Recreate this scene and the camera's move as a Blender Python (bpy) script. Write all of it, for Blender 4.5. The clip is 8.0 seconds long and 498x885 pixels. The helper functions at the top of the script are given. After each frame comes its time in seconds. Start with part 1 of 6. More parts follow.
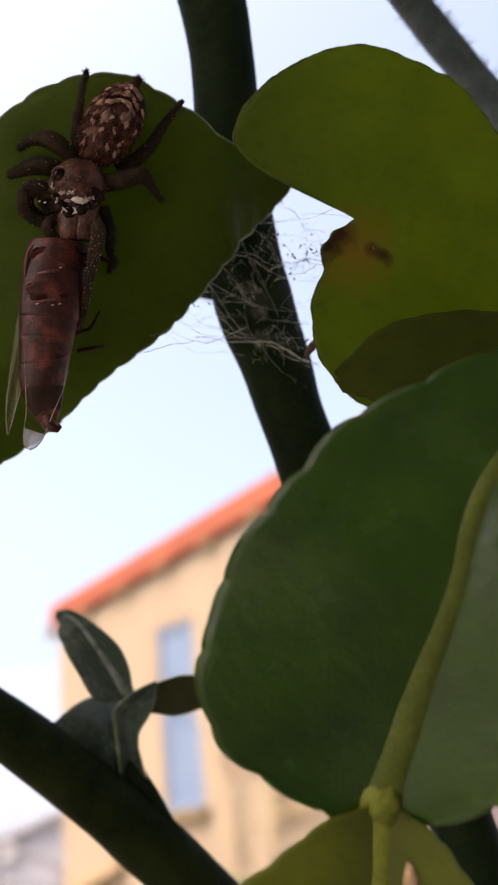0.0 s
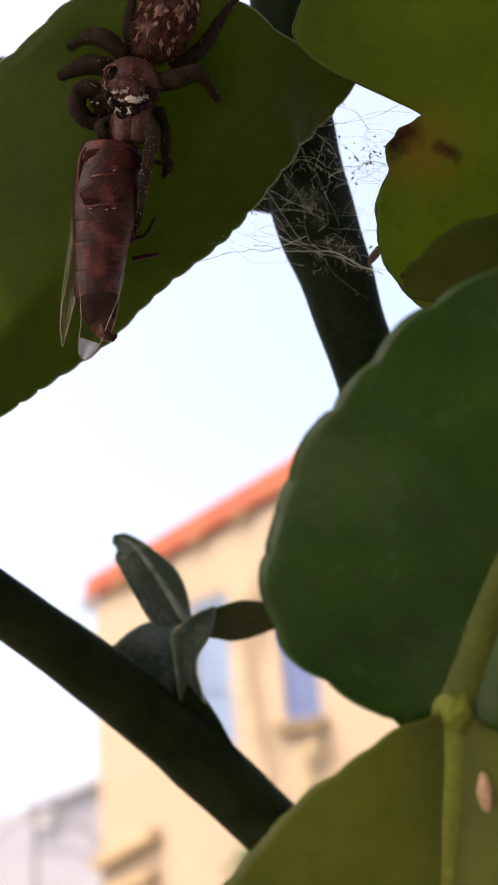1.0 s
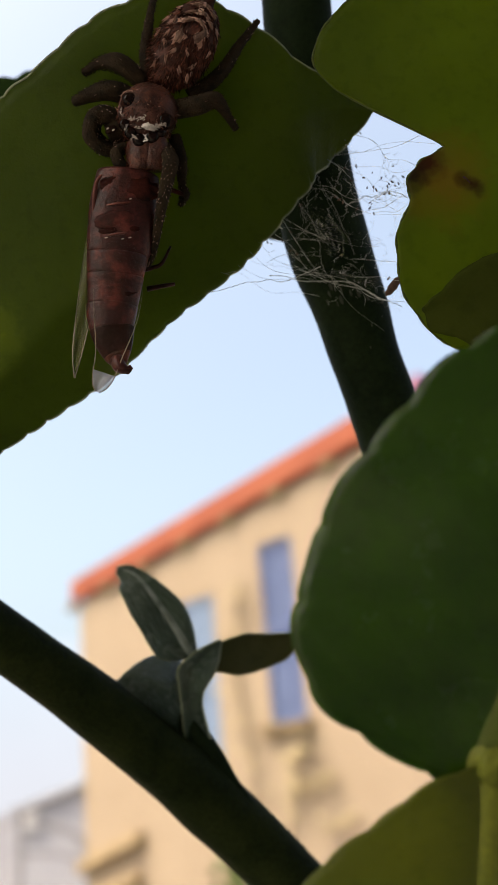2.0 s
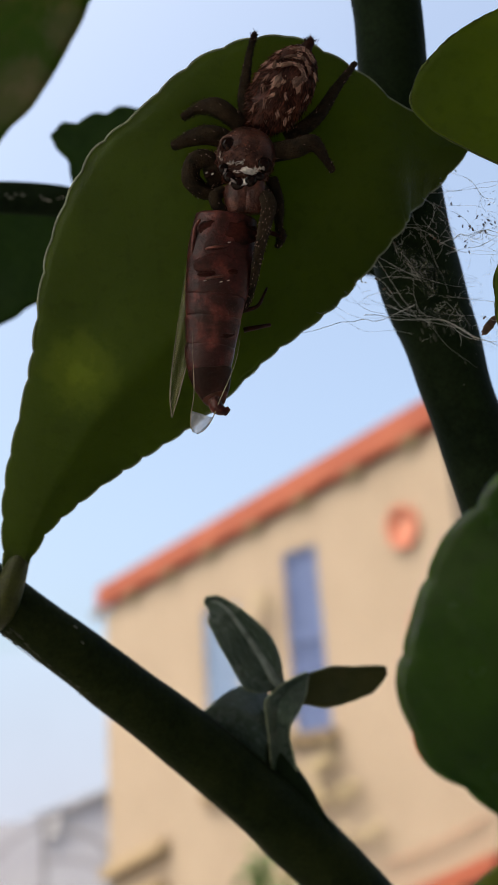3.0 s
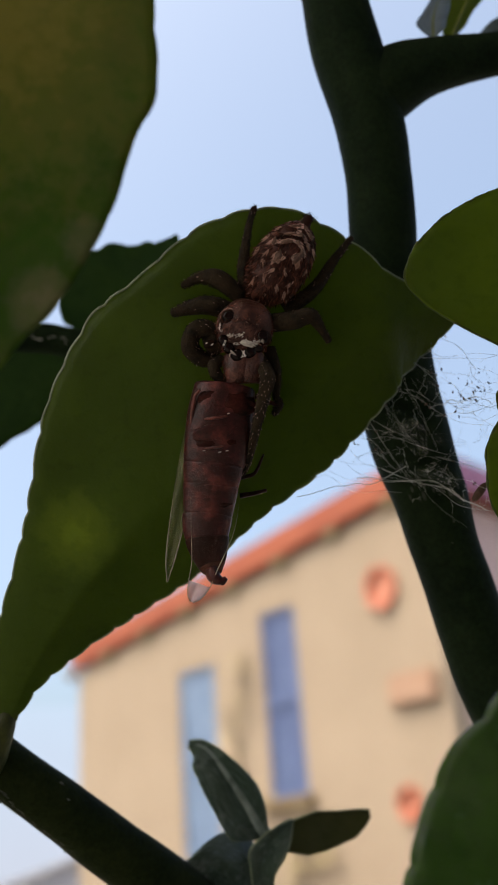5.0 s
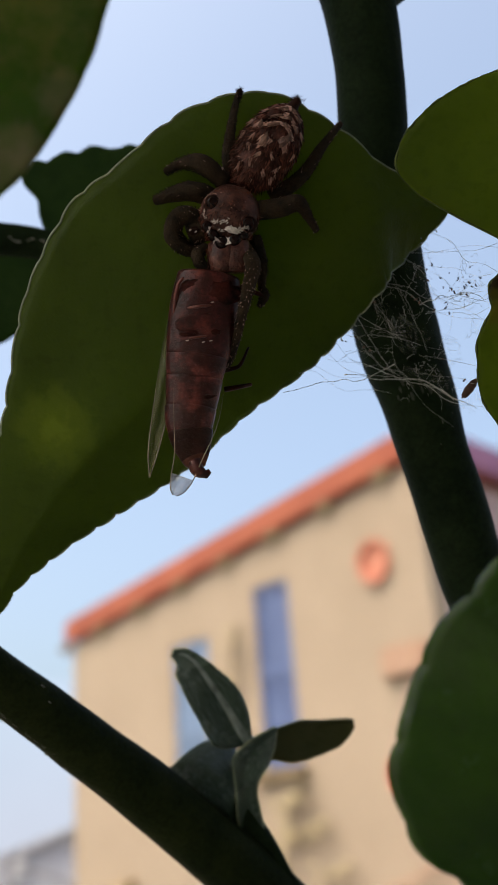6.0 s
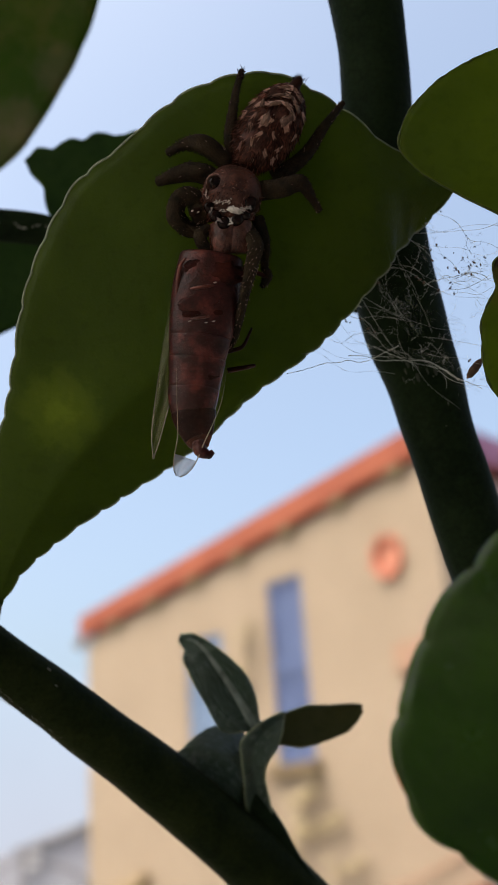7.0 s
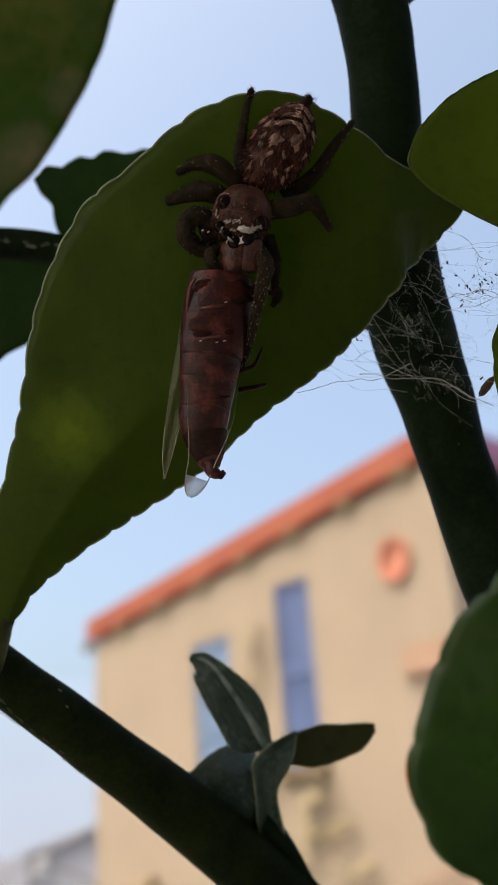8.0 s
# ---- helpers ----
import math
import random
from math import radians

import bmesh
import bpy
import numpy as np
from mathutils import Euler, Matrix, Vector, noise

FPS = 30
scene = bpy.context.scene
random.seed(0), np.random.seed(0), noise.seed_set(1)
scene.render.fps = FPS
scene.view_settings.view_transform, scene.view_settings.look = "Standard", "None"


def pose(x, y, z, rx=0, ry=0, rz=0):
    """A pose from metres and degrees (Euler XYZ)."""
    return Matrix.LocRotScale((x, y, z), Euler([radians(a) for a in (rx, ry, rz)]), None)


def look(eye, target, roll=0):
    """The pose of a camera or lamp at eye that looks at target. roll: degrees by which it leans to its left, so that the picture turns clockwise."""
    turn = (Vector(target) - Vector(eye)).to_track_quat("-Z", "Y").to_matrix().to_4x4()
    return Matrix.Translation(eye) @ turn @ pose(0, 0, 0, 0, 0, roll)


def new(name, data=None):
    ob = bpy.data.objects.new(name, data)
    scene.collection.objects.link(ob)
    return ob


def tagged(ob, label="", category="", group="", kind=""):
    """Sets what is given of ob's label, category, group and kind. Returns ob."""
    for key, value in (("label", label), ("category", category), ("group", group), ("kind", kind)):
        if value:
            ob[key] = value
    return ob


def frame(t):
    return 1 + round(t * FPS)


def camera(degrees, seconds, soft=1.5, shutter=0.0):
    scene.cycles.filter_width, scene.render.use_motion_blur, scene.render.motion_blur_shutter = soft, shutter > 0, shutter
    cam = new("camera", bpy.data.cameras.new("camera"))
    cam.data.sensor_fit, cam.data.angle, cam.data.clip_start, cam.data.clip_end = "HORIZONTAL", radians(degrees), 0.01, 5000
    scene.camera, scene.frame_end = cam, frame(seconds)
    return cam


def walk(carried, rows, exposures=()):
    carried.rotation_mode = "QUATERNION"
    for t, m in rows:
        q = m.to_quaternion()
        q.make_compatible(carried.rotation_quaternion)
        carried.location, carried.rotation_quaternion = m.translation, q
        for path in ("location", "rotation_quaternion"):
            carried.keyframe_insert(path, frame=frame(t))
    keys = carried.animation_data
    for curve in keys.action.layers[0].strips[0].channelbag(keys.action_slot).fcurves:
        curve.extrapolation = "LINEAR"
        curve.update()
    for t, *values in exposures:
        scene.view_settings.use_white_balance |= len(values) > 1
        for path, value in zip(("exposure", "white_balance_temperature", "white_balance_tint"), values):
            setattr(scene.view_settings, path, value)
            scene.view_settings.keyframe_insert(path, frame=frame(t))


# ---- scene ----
cam = camera(28, 8.0)
# the lens of a phone held a hand's width from the leaf: near things sharp, the house soft
cam.data.dof.use_dof = True
cam.data.dof.focus_distance = 0.069
cam.data.dof.aperture_fstop = 58
CAMERA_ROWS = [
    (0.0, 0.00979, -0.00415, 1.59523, 112.098, 5.491, -0.005),
    (0.1, 0.00947, -0.00373, 1.59531, 111.418, 5.993, 0.035),
    (0.2, 0.01068, -0.00308, 1.59405, 112.091, 5.069, 0.694),
    (0.3, 0.01134, -0.00312, 1.59448, 112.440, 5.628, 0.885),
    (0.4, 0.01199, -0.00366, 1.59478, 112.528, 5.608, -0.079),
    (0.5, 0.01473, -0.00366, 1.59472, 111.868, 5.268, 0.695),
    (0.6, 0.01265, -0.00393, 1.59436, 112.224, 5.176, -0.269),
    (0.7, 0.01194, -0.00329, 1.59444, 112.678, 5.043, 0.847),
    (0.8, 0.01034, -0.00364, 1.59503, 111.951, 5.256, 0.763),
    (0.9, 0.00761, -0.00156, 1.59431, 111.627, 4.684, 1.588),
    (1.0, 0.00756, -0.00020, 1.59209, 110.801, 4.624, 1.783),
    (1.1, 0.00841, -0.00037, 1.59071, 110.723, 4.764, 1.393),
    (1.2, 0.00792, -0.00068, 1.59113, 109.454, 5.170, 0.311),
    (1.3, 0.00974, 0.00097, 1.58972, 110.650, 5.390, 1.376),
    (1.4, 0.00951, 0.00085, 1.59006, 110.422, 5.067, 1.437),
    (1.5, 0.00849, 0.00058, 1.59112, 111.083, 4.717, 1.454),
    (1.6, 0.00700, 0.00069, 1.59164, 110.976, 4.645, 1.245),
    (1.7, 0.00666, 0.00125, 1.59206, 110.402, 5.278, 1.026),
    (1.8, 0.00921, 0.00090, 1.59081, 111.330, 5.004, 1.415),
    (1.9, 0.00731, 0.00120, 1.59280, 110.287, 6.081, 1.100),
    (2.0, 0.00565, 0.00046, 1.59500, 110.850, 4.719, 1.012),
    (2.1, 0.00420, -0.00054, 1.59595, 111.627, 4.779, 1.212),
    (2.2, 0.00301, -0.00084, 1.59700, 111.683, 4.509, 1.262),
    (3.3, 0.00082, -0.00118, 1.59729, 111.334, 3.909, 2.342),
    (3.4, 0.00101, -0.00161, 1.59696, 111.377, 3.894, 2.303),
    (3.5, 0.00111, 0.00014, 1.59763, 111.290, 3.856, 2.545),
    (3.6, 0.00274, 0.00027, 1.59677, 112.157, 3.840, 2.695),
    (3.7, 0.00191, -0.00015, 1.59698, 112.683, 3.786, 2.189),
    (3.8, 0.00109, 0.00077, 1.59671, 113.004, 3.862, 2.013),
    (3.9, -0.00020, 0.00120, 1.59610, 112.534, 3.754, 1.875),
    (4.0, -0.00051, 0.00206, 1.59665, 112.782, 3.810, 1.915),
    (4.1, 0.00017, 0.00218, 1.59627, 112.544, 4.042, 1.972),
    (4.2, -0.00068, 0.00161, 1.59698, 112.679, 3.723, 1.639),
    (4.3, -0.00067, 0.00131, 1.59722, 112.930, 4.113, 2.027),
    (4.5, -0.00134, -0.00237, 1.60185, 114.091, 4.220, 1.098),
    (4.6, -0.00074, -0.00389, 1.60375, 114.346, 4.304, 1.208),
    (4.7, -0.00004, -0.00512, 1.60480, 114.807, 4.079, 1.043),
    (5.8, 0.00041, -0.00091, 1.60014, 113.338, 3.916, 0.800),
    (5.9, 0.00076, -0.00055, 1.59988, 113.169, 4.307, 1.015),
    (6.0, 0.00042, -0.00065, 1.59956, 113.214, 4.170, 0.590),
    (6.1, 0.00060, 0.00012, 1.59869, 113.002, 4.218, 0.656),
    (6.2, 0.00026, 0.00048, 1.59816, 112.770, 4.036, 0.579),
    (6.3, 0.00039, 0.00099, 1.59724, 112.869, 3.904, 0.715),
    (6.4, 0.00109, 0.00140, 1.59681, 112.763, 4.109, 0.786),
    (6.5, 0.00137, 0.00138, 1.59622, 112.548, 4.013, 1.070),
    (6.6, 0.00003, 0.00146, 1.59696, 112.416, 3.941, 1.162),
    (6.7, -0.00034, 0.00072, 1.59808, 112.857, 4.343, 1.323),
    (6.8, 0.00012, -0.00032, 1.59885, 112.670, 3.943, 1.062),
    (6.9, 0.00145, 0.00034, 1.59888, 112.724, 4.384, 1.370),
    (7.0, 0.00104, -0.00012, 1.59866, 112.996, 3.888, 1.316),
    (7.1, -0.00050, 0.00005, 1.59919, 112.779, 3.892, 1.486),
    (7.2, -0.00114, -0.00038, 1.59958, 113.235, 3.819, 1.626),
    (7.3, -0.00111, 0.00002, 1.59977, 112.852, 3.656, 1.754),
    (7.4, -0.00033, 0.00003, 1.59947, 113.066, 4.076, 1.705),
    (7.5, 0.00000, 0.00000, 1.60000, 113.053, 3.774, 1.604),
    (7.6, 0.00027, -0.00096, 1.60109, 113.566, 3.584, 1.449),
    (7.7, -0.00087, -0.00116, 1.60169, 112.971, 3.906, 1.410),
    (7.8, 0.00044, -0.00131, 1.59945, 113.569, 3.789, 2.308),
    (7.9, -0.00016, -0.00027, 1.59998, 113.055, 3.990, 1.708),
    (8.0, 0.00077, -0.00028, 1.59986, 113.216, 3.958, 1.738),
]
walk(cam, [(t, pose(*row)) for t, *row in CAMERA_ROWS],
     exposures=[(0.0, 1.93, 7270, 13), (0.5, 2.18, 7220, 12), (0.8, 2.28, 7220, 12), (1.0, 2.10, 7220, 12), (1.1, 2.05, 6870, 8), (1.2, 1.95, 6520, 4),
                (1.3, 2.00, 7000, 8), (1.5, 1.98, 7450, 10), (1.8, 1.80, 7450, 7), (2.0, 1.70, 7450, 4), (2.2, 1.57, 7100, 4), (3.3, 1.47, 6720, 3),
                (7.0, 1.40, 6720, 3), (7.3, 1.47, 6720, 3), (7.6, 1.40, 6720, 3), (8.0, 1.39, 6720, 3)])

# ---------------------------------------------------------------- light
world = bpy.data.worlds.new("world")
scene.world = world
world.use_nodes = True
wn = world.node_tree
sky = wn.nodes.new("ShaderNodeTexSky")
sky.sky_type = "NISHITA"
sky.sun_disc = False
sky.sun_elevation = radians(61)
sky.sun_rotation = radians(-125)
sky.dust_density = 8.0
sky.air_density = 0.85
sky.ozone_density = 0.3
background = wn.nodes["Background"]
background.inputs["Strength"].default_value = 0.15
wn.links.new(sky.outputs["Color"], background.inputs["Color"])
sun_data = bpy.data.lights.new("sun", "SUN")
sun_data.energy = 0.22
sun_data.angle = radians(12)
sun_data.color = (1.0, 0.95, 0.89)
sun = new("sun", sun_data)
sun.matrix_world = look((-3.97, -2.78, 10.35), (0, 0, 1.6))


# ---------------------------------------------------------------- materials
def material(name):
    m = bpy.data.materials.new(name)
    m.use_nodes = True
    nt = m.node_tree
    return m, nt, nt.nodes["Principled BSDF"], nt.nodes["Material Output"]


def noise_node(nt, scale, detail=4.0, rough=0.6, coords="Object"):
    tc = nt.nodes.new("ShaderNodeTexCoord")
    n = nt.nodes.new("ShaderNodeTexNoise")
    n.inputs["Scale"].default_value = scale
    n.inputs["Detail"].default_value = detail
    n.inputs["Roughness"].default_value = rough
    nt.links.new(tc.outputs[coords], n.inputs["Vector"])
    return n


def ramp_node(nt, fac, stops):
    r = nt.nodes.new("ShaderNodeValToRGB")
    el = r.color_ramp.elements
    el[0].position, el[0].color = stops[0][0], (*stops[0][1], 1)
    el[1].position, el[1].color = stops[-1][0], (*stops[-1][1], 1)
    for p, c in stops[1:-1]:
        e = el.new(p)
        e.color = (*c, 1)
    nt.links.new(fac, r.inputs["Fac"])
    return r


def mix_node(nt, fac, a, b, mode="MIX"):
    m = nt.nodes.new("ShaderNodeMix")
    m.data_type, m.blend_type = "RGBA", mode
    for socket, value in ((m.inputs[0], fac), (m.inputs[6], a), (m.inputs[7], b)):
        if isinstance(value, (int, float)):
            socket.default_value = value
        elif isinstance(value, tuple):
            socket.default_value = (*value, 1)
        else:
            nt.links.new(value, socket)
    return m.outputs[2]


def bump_node(nt, height, strength, distance, bsdf):
    b = nt.nodes.new("ShaderNodeBump")
    b.inputs["Strength"].default_value = strength
    b.inputs["Distance"].default_value = distance
    nt.links.new(height, b.inputs["Height"])
    nt.links.new(b.outputs["Normal"], bsdf.inputs["Normal"])
    return b


def surface(name, dark, light, rough=0.6, scale=600.0, fine=4000.0, bump=0.3, depth=0.0002, spec=0.5, metal=0.0, mid=None):
    """Grain at two scales: broad stains and a fine relief."""
    m, nt, bsdf, out = material(name)
    broad, small = noise_node(nt, scale), noise_node(nt, fine, 3.0)
    stops = [(0.3, dark), (0.7, light)] if mid is None else [(0.25, dark), (0.5, mid), (0.75, light)]
    col = ramp_node(nt, broad.outputs["Fac"], stops)
    tone = ramp_node(nt, small.outputs["Fac"], [(0.3, (0.72, 0.72, 0.72)), (0.7, (1.15, 1.15, 1.15))])
    nt.links.new(mix_node(nt, 1.0, col.outputs["Color"], tone.outputs["Color"], "MULTIPLY"), bsdf.inputs["Base Color"])
    bsdf.inputs["Roughness"].default_value = rough
    bsdf.inputs["Specular IOR Level"].default_value = spec
    bsdf.inputs["Metallic"].default_value = metal
    bump_node(nt, small.outputs["Fac"], bump, depth, bsdf)
    return m


def leaf_material(name, dark, light, through_colour, share, rough=0.42, patch=None, spec=0.4, spots=(), streak=0.0, relief=0.14):
    """A waxy leaf: side veins and pores in its relief, mottled green, some light coming through."""
    m, nt, bsdf, out = material(name)
    links = nt.links
    broad, pores, dots = noise_node(nt, 160.0, 5.0), noise_node(nt, 5200.0, 2.0), noise_node(nt, 900.0, 2.0)
    col = ramp_node(nt, broad.outputs["Fac"], [(0.3, dark), (0.72, light)])
    uv = nt.nodes.new("ShaderNodeUVMap")
    uv.uv_map = "along"
    sep = nt.nodes.new("ShaderNodeSeparateXYZ")
    links.new(uv.outputs["UV"], sep.inputs[0])

    def maths(op, a, b=0.0):
        n = nt.nodes.new("ShaderNodeMath")
        n.operation = op
        for k, value in enumerate((a, b)):
            if isinstance(value, (int, float)):
                n.inputs[k].default_value = value
            else:
                links.new(value, n.inputs[k])
        return n.outputs[0]
    across = maths("ABSOLUTE", sep.outputs["Y"])
    phase = maths("ADD", maths("SUBTRACT", maths("MULTIPLY", sep.outputs["X"], 62.0), maths("MULTIPLY", across, 15.0)),
                  maths("MULTIPLY", broad.outputs["Fac"], 5.0))
    vein = maths("POWER", maths("ABSOLUTE", maths("SINE", maths("MULTIPLY", phase, 0.5))), 18.0)
    colour = mix_node(nt, maths("MULTIPLY", vein, 0.06), col.outputs["Color"], tuple(min(1, c * 1.8) for c in light))
    speck = ramp_node(nt, dots.outputs["Fac"], [(0.34, (0.62, 0.62, 0.55)), (0.46, (1, 1, 1))])
    colour = mix_node(nt, 0.3, colour, speck.outputs["Color"], "MULTIPLY")
    passing = ramp_node(nt, broad.outputs["Fac"], [(0.25, tuple(c * 0.75 for c in through_colour)), (0.75, through_colour)]).outputs["Color"]
    passing = mix_node(nt, 0.22, passing, speck.outputs["Color"], "MULTIPLY")
    for place, wide, tint_base, tint_through in spots:
        tc, far = nt.nodes.new("ShaderNodeTexCoord"), nt.nodes.new("ShaderNodeVectorMath")
        far.operation = "DISTANCE"
        links.new(tc.outputs["Object"], far.inputs[0])
        far.inputs[1].default_value = [c * 0.001 for c in place]
        ragged = maths("ADD", maths("MULTIPLY", dots.outputs["Fac"], 0.8), maths("MULTIPLY", broad.outputs["Fac"], 0.5))
        edge = maths("MULTIPLY", maths("ADD", maths("DIVIDE", far.outputs["Value"], wide * 0.001), ragged), 0.5)
        mark = ramp_node(nt, edge, [(0.38, (0.95, 0.95, 0.95)), (0.55, (0.5, 0.5, 0.5)), (0.8, (0, 0, 0))])
        mark.color_ramp.interpolation = "EASE"
        colour = mix_node(nt, mark.outputs["Color"], colour, tint_base)
        passing = mix_node(nt, mark.outputs["Color"], passing, tint_through)
    if patch:
        blot = ramp_node(nt, noise_node(nt, 75.0, 3.0).outputs["Fac"], [(0.5, (0, 0, 0)), (0.62, (1, 1, 1))])
        colour = mix_node(nt, blot.outputs["Color"], colour, patch)
    links.new(colour, bsdf.inputs["Base Color"])
    links.new(maths("MULTIPLY", maths("ADD", maths("MULTIPLY", noise_node(nt, 240.0, 4.0).outputs["Fac"], 1.4), 0.3), rough), bsdf.inputs["Roughness"])
    bsdf.inputs["Specular IOR Level"].default_value = spec
    swell = noise_node(nt, 330.0, 2.0)
    height = maths("ADD", maths("MULTIPLY", swell.outputs["Fac"], 2.2), maths("MULTIPLY", dots.outputs["Fac"], 0.3))
    height = maths("ADD", height, maths("ADD", maths("MULTIPLY", pores.outputs["Fac"], 0.8), maths("MULTIPLY", vein, -relief)))
    if streak:
        stretch = nt.nodes.new("ShaderNodeMapping")
        stretch.inputs["Scale"].default_value = (6, 13, 1)
        links.new(uv.outputs["UV"], stretch.inputs["Vector"])
        fibre = nt.nodes.new("ShaderNodeTexNoise")
        fibre.inputs["Scale"].default_value = 1.6
        fibre.inputs["Detail"].default_value = 5.0
        links.new(stretch.outputs["Vector"], fibre.inputs["Vector"])
        height = maths("ADD", height, maths("MULTIPLY", fibre.outputs["Fac"], streak))
        # the young leaf's pale gloss streaks, put into its colour along the fibres
        gloss_streaks = ramp_node(nt, fibre.outputs["Fac"], [(0.52, (0, 0, 0)), (0.68, (0.85, 0.85, 0.85))])
        links.new(mix_node(nt, gloss_streaks.outputs["Color"], colour, (0.17, 0.22, 0.20)), bsdf.inputs["Base Color"])
    bump_node(nt, height, 0.55, 0.00015, bsdf)
    glow = nt.nodes.new("ShaderNodeBsdfTranslucent")
    links.new(passing, glow.inputs["Color"])
    mix = nt.nodes.new("ShaderNodeMixShader")
    mix.inputs["Fac"].default_value = share
    links.new(bsdf.outputs["BSDF"], mix.inputs[1])
    links.new(glow.outputs["BSDF"], mix.inputs[2])
    links.new(mix.outputs["Shader"], out.inputs["Surface"])
    return m


def glassy(name, colour, rough, alpha, coat=0.0, spec=0.5):
    m, nt, bsdf, out = material(name)
    streak = noise_node(nt, 1500.0)
    shade = ramp_node(nt, streak.outputs["Fac"], [(0.3, tuple(c * 0.7 for c in colour)), (0.7, colour)])
    nt.links.new(shade.outputs["Color"], bsdf.inputs["Base Color"])
    bsdf.inputs["Roughness"].default_value = rough
    bsdf.inputs["Alpha"].default_value = alpha
    bsdf.inputs["Coat Weight"].default_value = coat
    bsdf.inputs["Specular IOR Level"].default_value = spec
    return m


LEAF = leaf_material("leaf_green", (0.04, 0.06, 0.009), (0.062, 0.088, 0.014), (0.47, 0.57, 0.025), 0.38)
LEAF_SPOT = leaf_material("leaf_green_spotted", (0.036, 0.054, 0.008), (0.056, 0.08, 0.012), (0.335, 0.44, 0.02), 0.36, 0.5, None, 0.14, spots=[((-12.2, 1.2, -1.3), 4.0, (0.10, 0.13, 0.02), (0.66, 0.74, 0.04))])
LEAF_WING = leaf_material("leaf_winged_stalk", (0.08, 0.10, 0.014), (0.12, 0.14, 0.022), (0.48, 0.50, 0.02), 0.42)
LEAF_OLIVE = leaf_material("leaf_olive", (0.036, 0.05, 0.008), (0.06, 0.075, 0.012), (0.24, 0.27, 0.015), 0.28, 0.7, None, 0.06)
LEAF_YELLOW = leaf_material("leaf_yellow_green", (0.038, 0.057, 0.009), (0.062, 0.086, 0.014), (0.51, 0.62, 0.03), 0.46, 0.6, None, 0.12, spots=[((20.8, 10.99, 1.67), 4.2, (0.10, 0.085, 0.015), (0.60, 0.44, 0.03)), ((19.74, 12.25, 1.48), 1.9, (0.06, 0.02, 0.008), (0.12, 0.035, 0.006)), ((18.58, 11.28, 1.48), 1.6, (0.03, 0.02, 0.008), (0.05, 0.03, 0.005)), ((22.15, 11.09, 1.67), 0.85, (0.06, 0.012, 0.006), (0.05, 0.008, 0.003)), ((22.73, 10.7, 1.67), 0.85, (0.06, 0.012, 0.006), (0.05, 0.008, 0.003)), ((23.21, 10.32, 1.67), 0.85, (0.06, 0.012, 0.006), (0.05, 0.008, 0.003))])
LEAF_DARK = leaf_material("leaf_dark_green", (0.013, 0.043, 0.002), (0.038, 0.092, 0.006), (0.15, 0.27, 0.008), 0.26, 0.24, None, 0.5, relief=0.16)
# darker copy of the leaf green: the shade further back is in its colour
LEAF_SHADE = leaf_material("leaf_green_shaded", (0.012, 0.034, 0.007), (0.028, 0.062, 0.011), (0.08, 0.15, 0.012), 0.2, 0.6, None, 0.1)
LEAF_BROWN = leaf_material("leaf_ageing", (0.024, 0.05, 0.008), (0.045, 0.078, 0.013), (0.22, 0.40, 0.025), 0.42, 0.65, (0.075, 0.07, 0.024), 0.1, spots=[((-8.0, 17.7, 20.0), 1.8, (0.16, 0.15, 0.085), (0.34, 0.32, 0.15)), ((-10.2, 14.5, 20.0), 2.5, (0.16, 0.15, 0.08), (0.34, 0.31, 0.13)), ((-13.0, 31.5, 20.0), 16.0, (0.14, 0.12, 0.04), (0.64, 0.56, 0.11))])
SPROUT = leaf_material("sprout_leaf", (0.034, 0.06, 0.04), (0.085, 0.125, 0.09), (0.12, 0.18, 0.06), 0.08, 0.25, None, 0.5, streak=9.0)
BUD = leaf_material("bud_leaf", (0.22, 0.27, 0.31), (0.30, 0.35, 0.40), (0.45, 0.52, 0.58), 0.45, 0.3)
# the highlight along the young leaf's fold, put into a pale ridge colour
SPROUT_RIB = surface("sprout_gloss_ridge", (0.10, 0.13, 0.11), (0.32, 0.38, 0.35), 0.4, 700, 4000, 0.8, 0.0002, 0.5)
SPROUT_RED = leaf_material("sprout_red_leaf", (0.036, 0.046, 0.014), (0.066, 0.066, 0.024), (0.24, 0.20, 0.03), 0.18, 0.5, None, 0.15)
RIB = surface("leaf_rib", (0.24, 0.26, 0.025), (0.34, 0.36, 0.045), 0.45, 300, 3000, 0.25, 0.0001)
RIB_JOINT = surface("leaf_rib_yellow", (0.13, 0.15, 0.016), (0.20, 0.22, 0.03), 0.5, 300, 3000, 0.3, 0.0001, 0.25)
RIB_MID = surface("leaf_rib_green", (0.058, 0.082, 0.012), (0.098, 0.122, 0.02), 0.5, 300, 3000, 0.25, 0.0001, 0.2)
RIB_DARK = surface("leaf_rib_shaded", (0.08, 0.11, 0.015), (0.13, 0.16, 0.025), 0.45, 300, 3000, 0.25, 0.0001)
PETIOLE = surface("leaf_stalk", (0.028, 0.034, 0.006), (0.06, 0.066, 0.012), 0.5, 300, 3000, 0.4, 0.0002, 0.3)
RIM = surface("leaf_rim", (0.20, 0.23, 0.13), (0.34, 0.38, 0.24), 0.5, 500, 3000)
# barks set very dark: the low light on the backlit stems is in them
BARK = surface("shaded_green_bark", (0.007, 0.013, 0.006), (0.016, 0.026, 0.011), 0.65, 220, 2600, 0.3, 0.0002, 0.035)
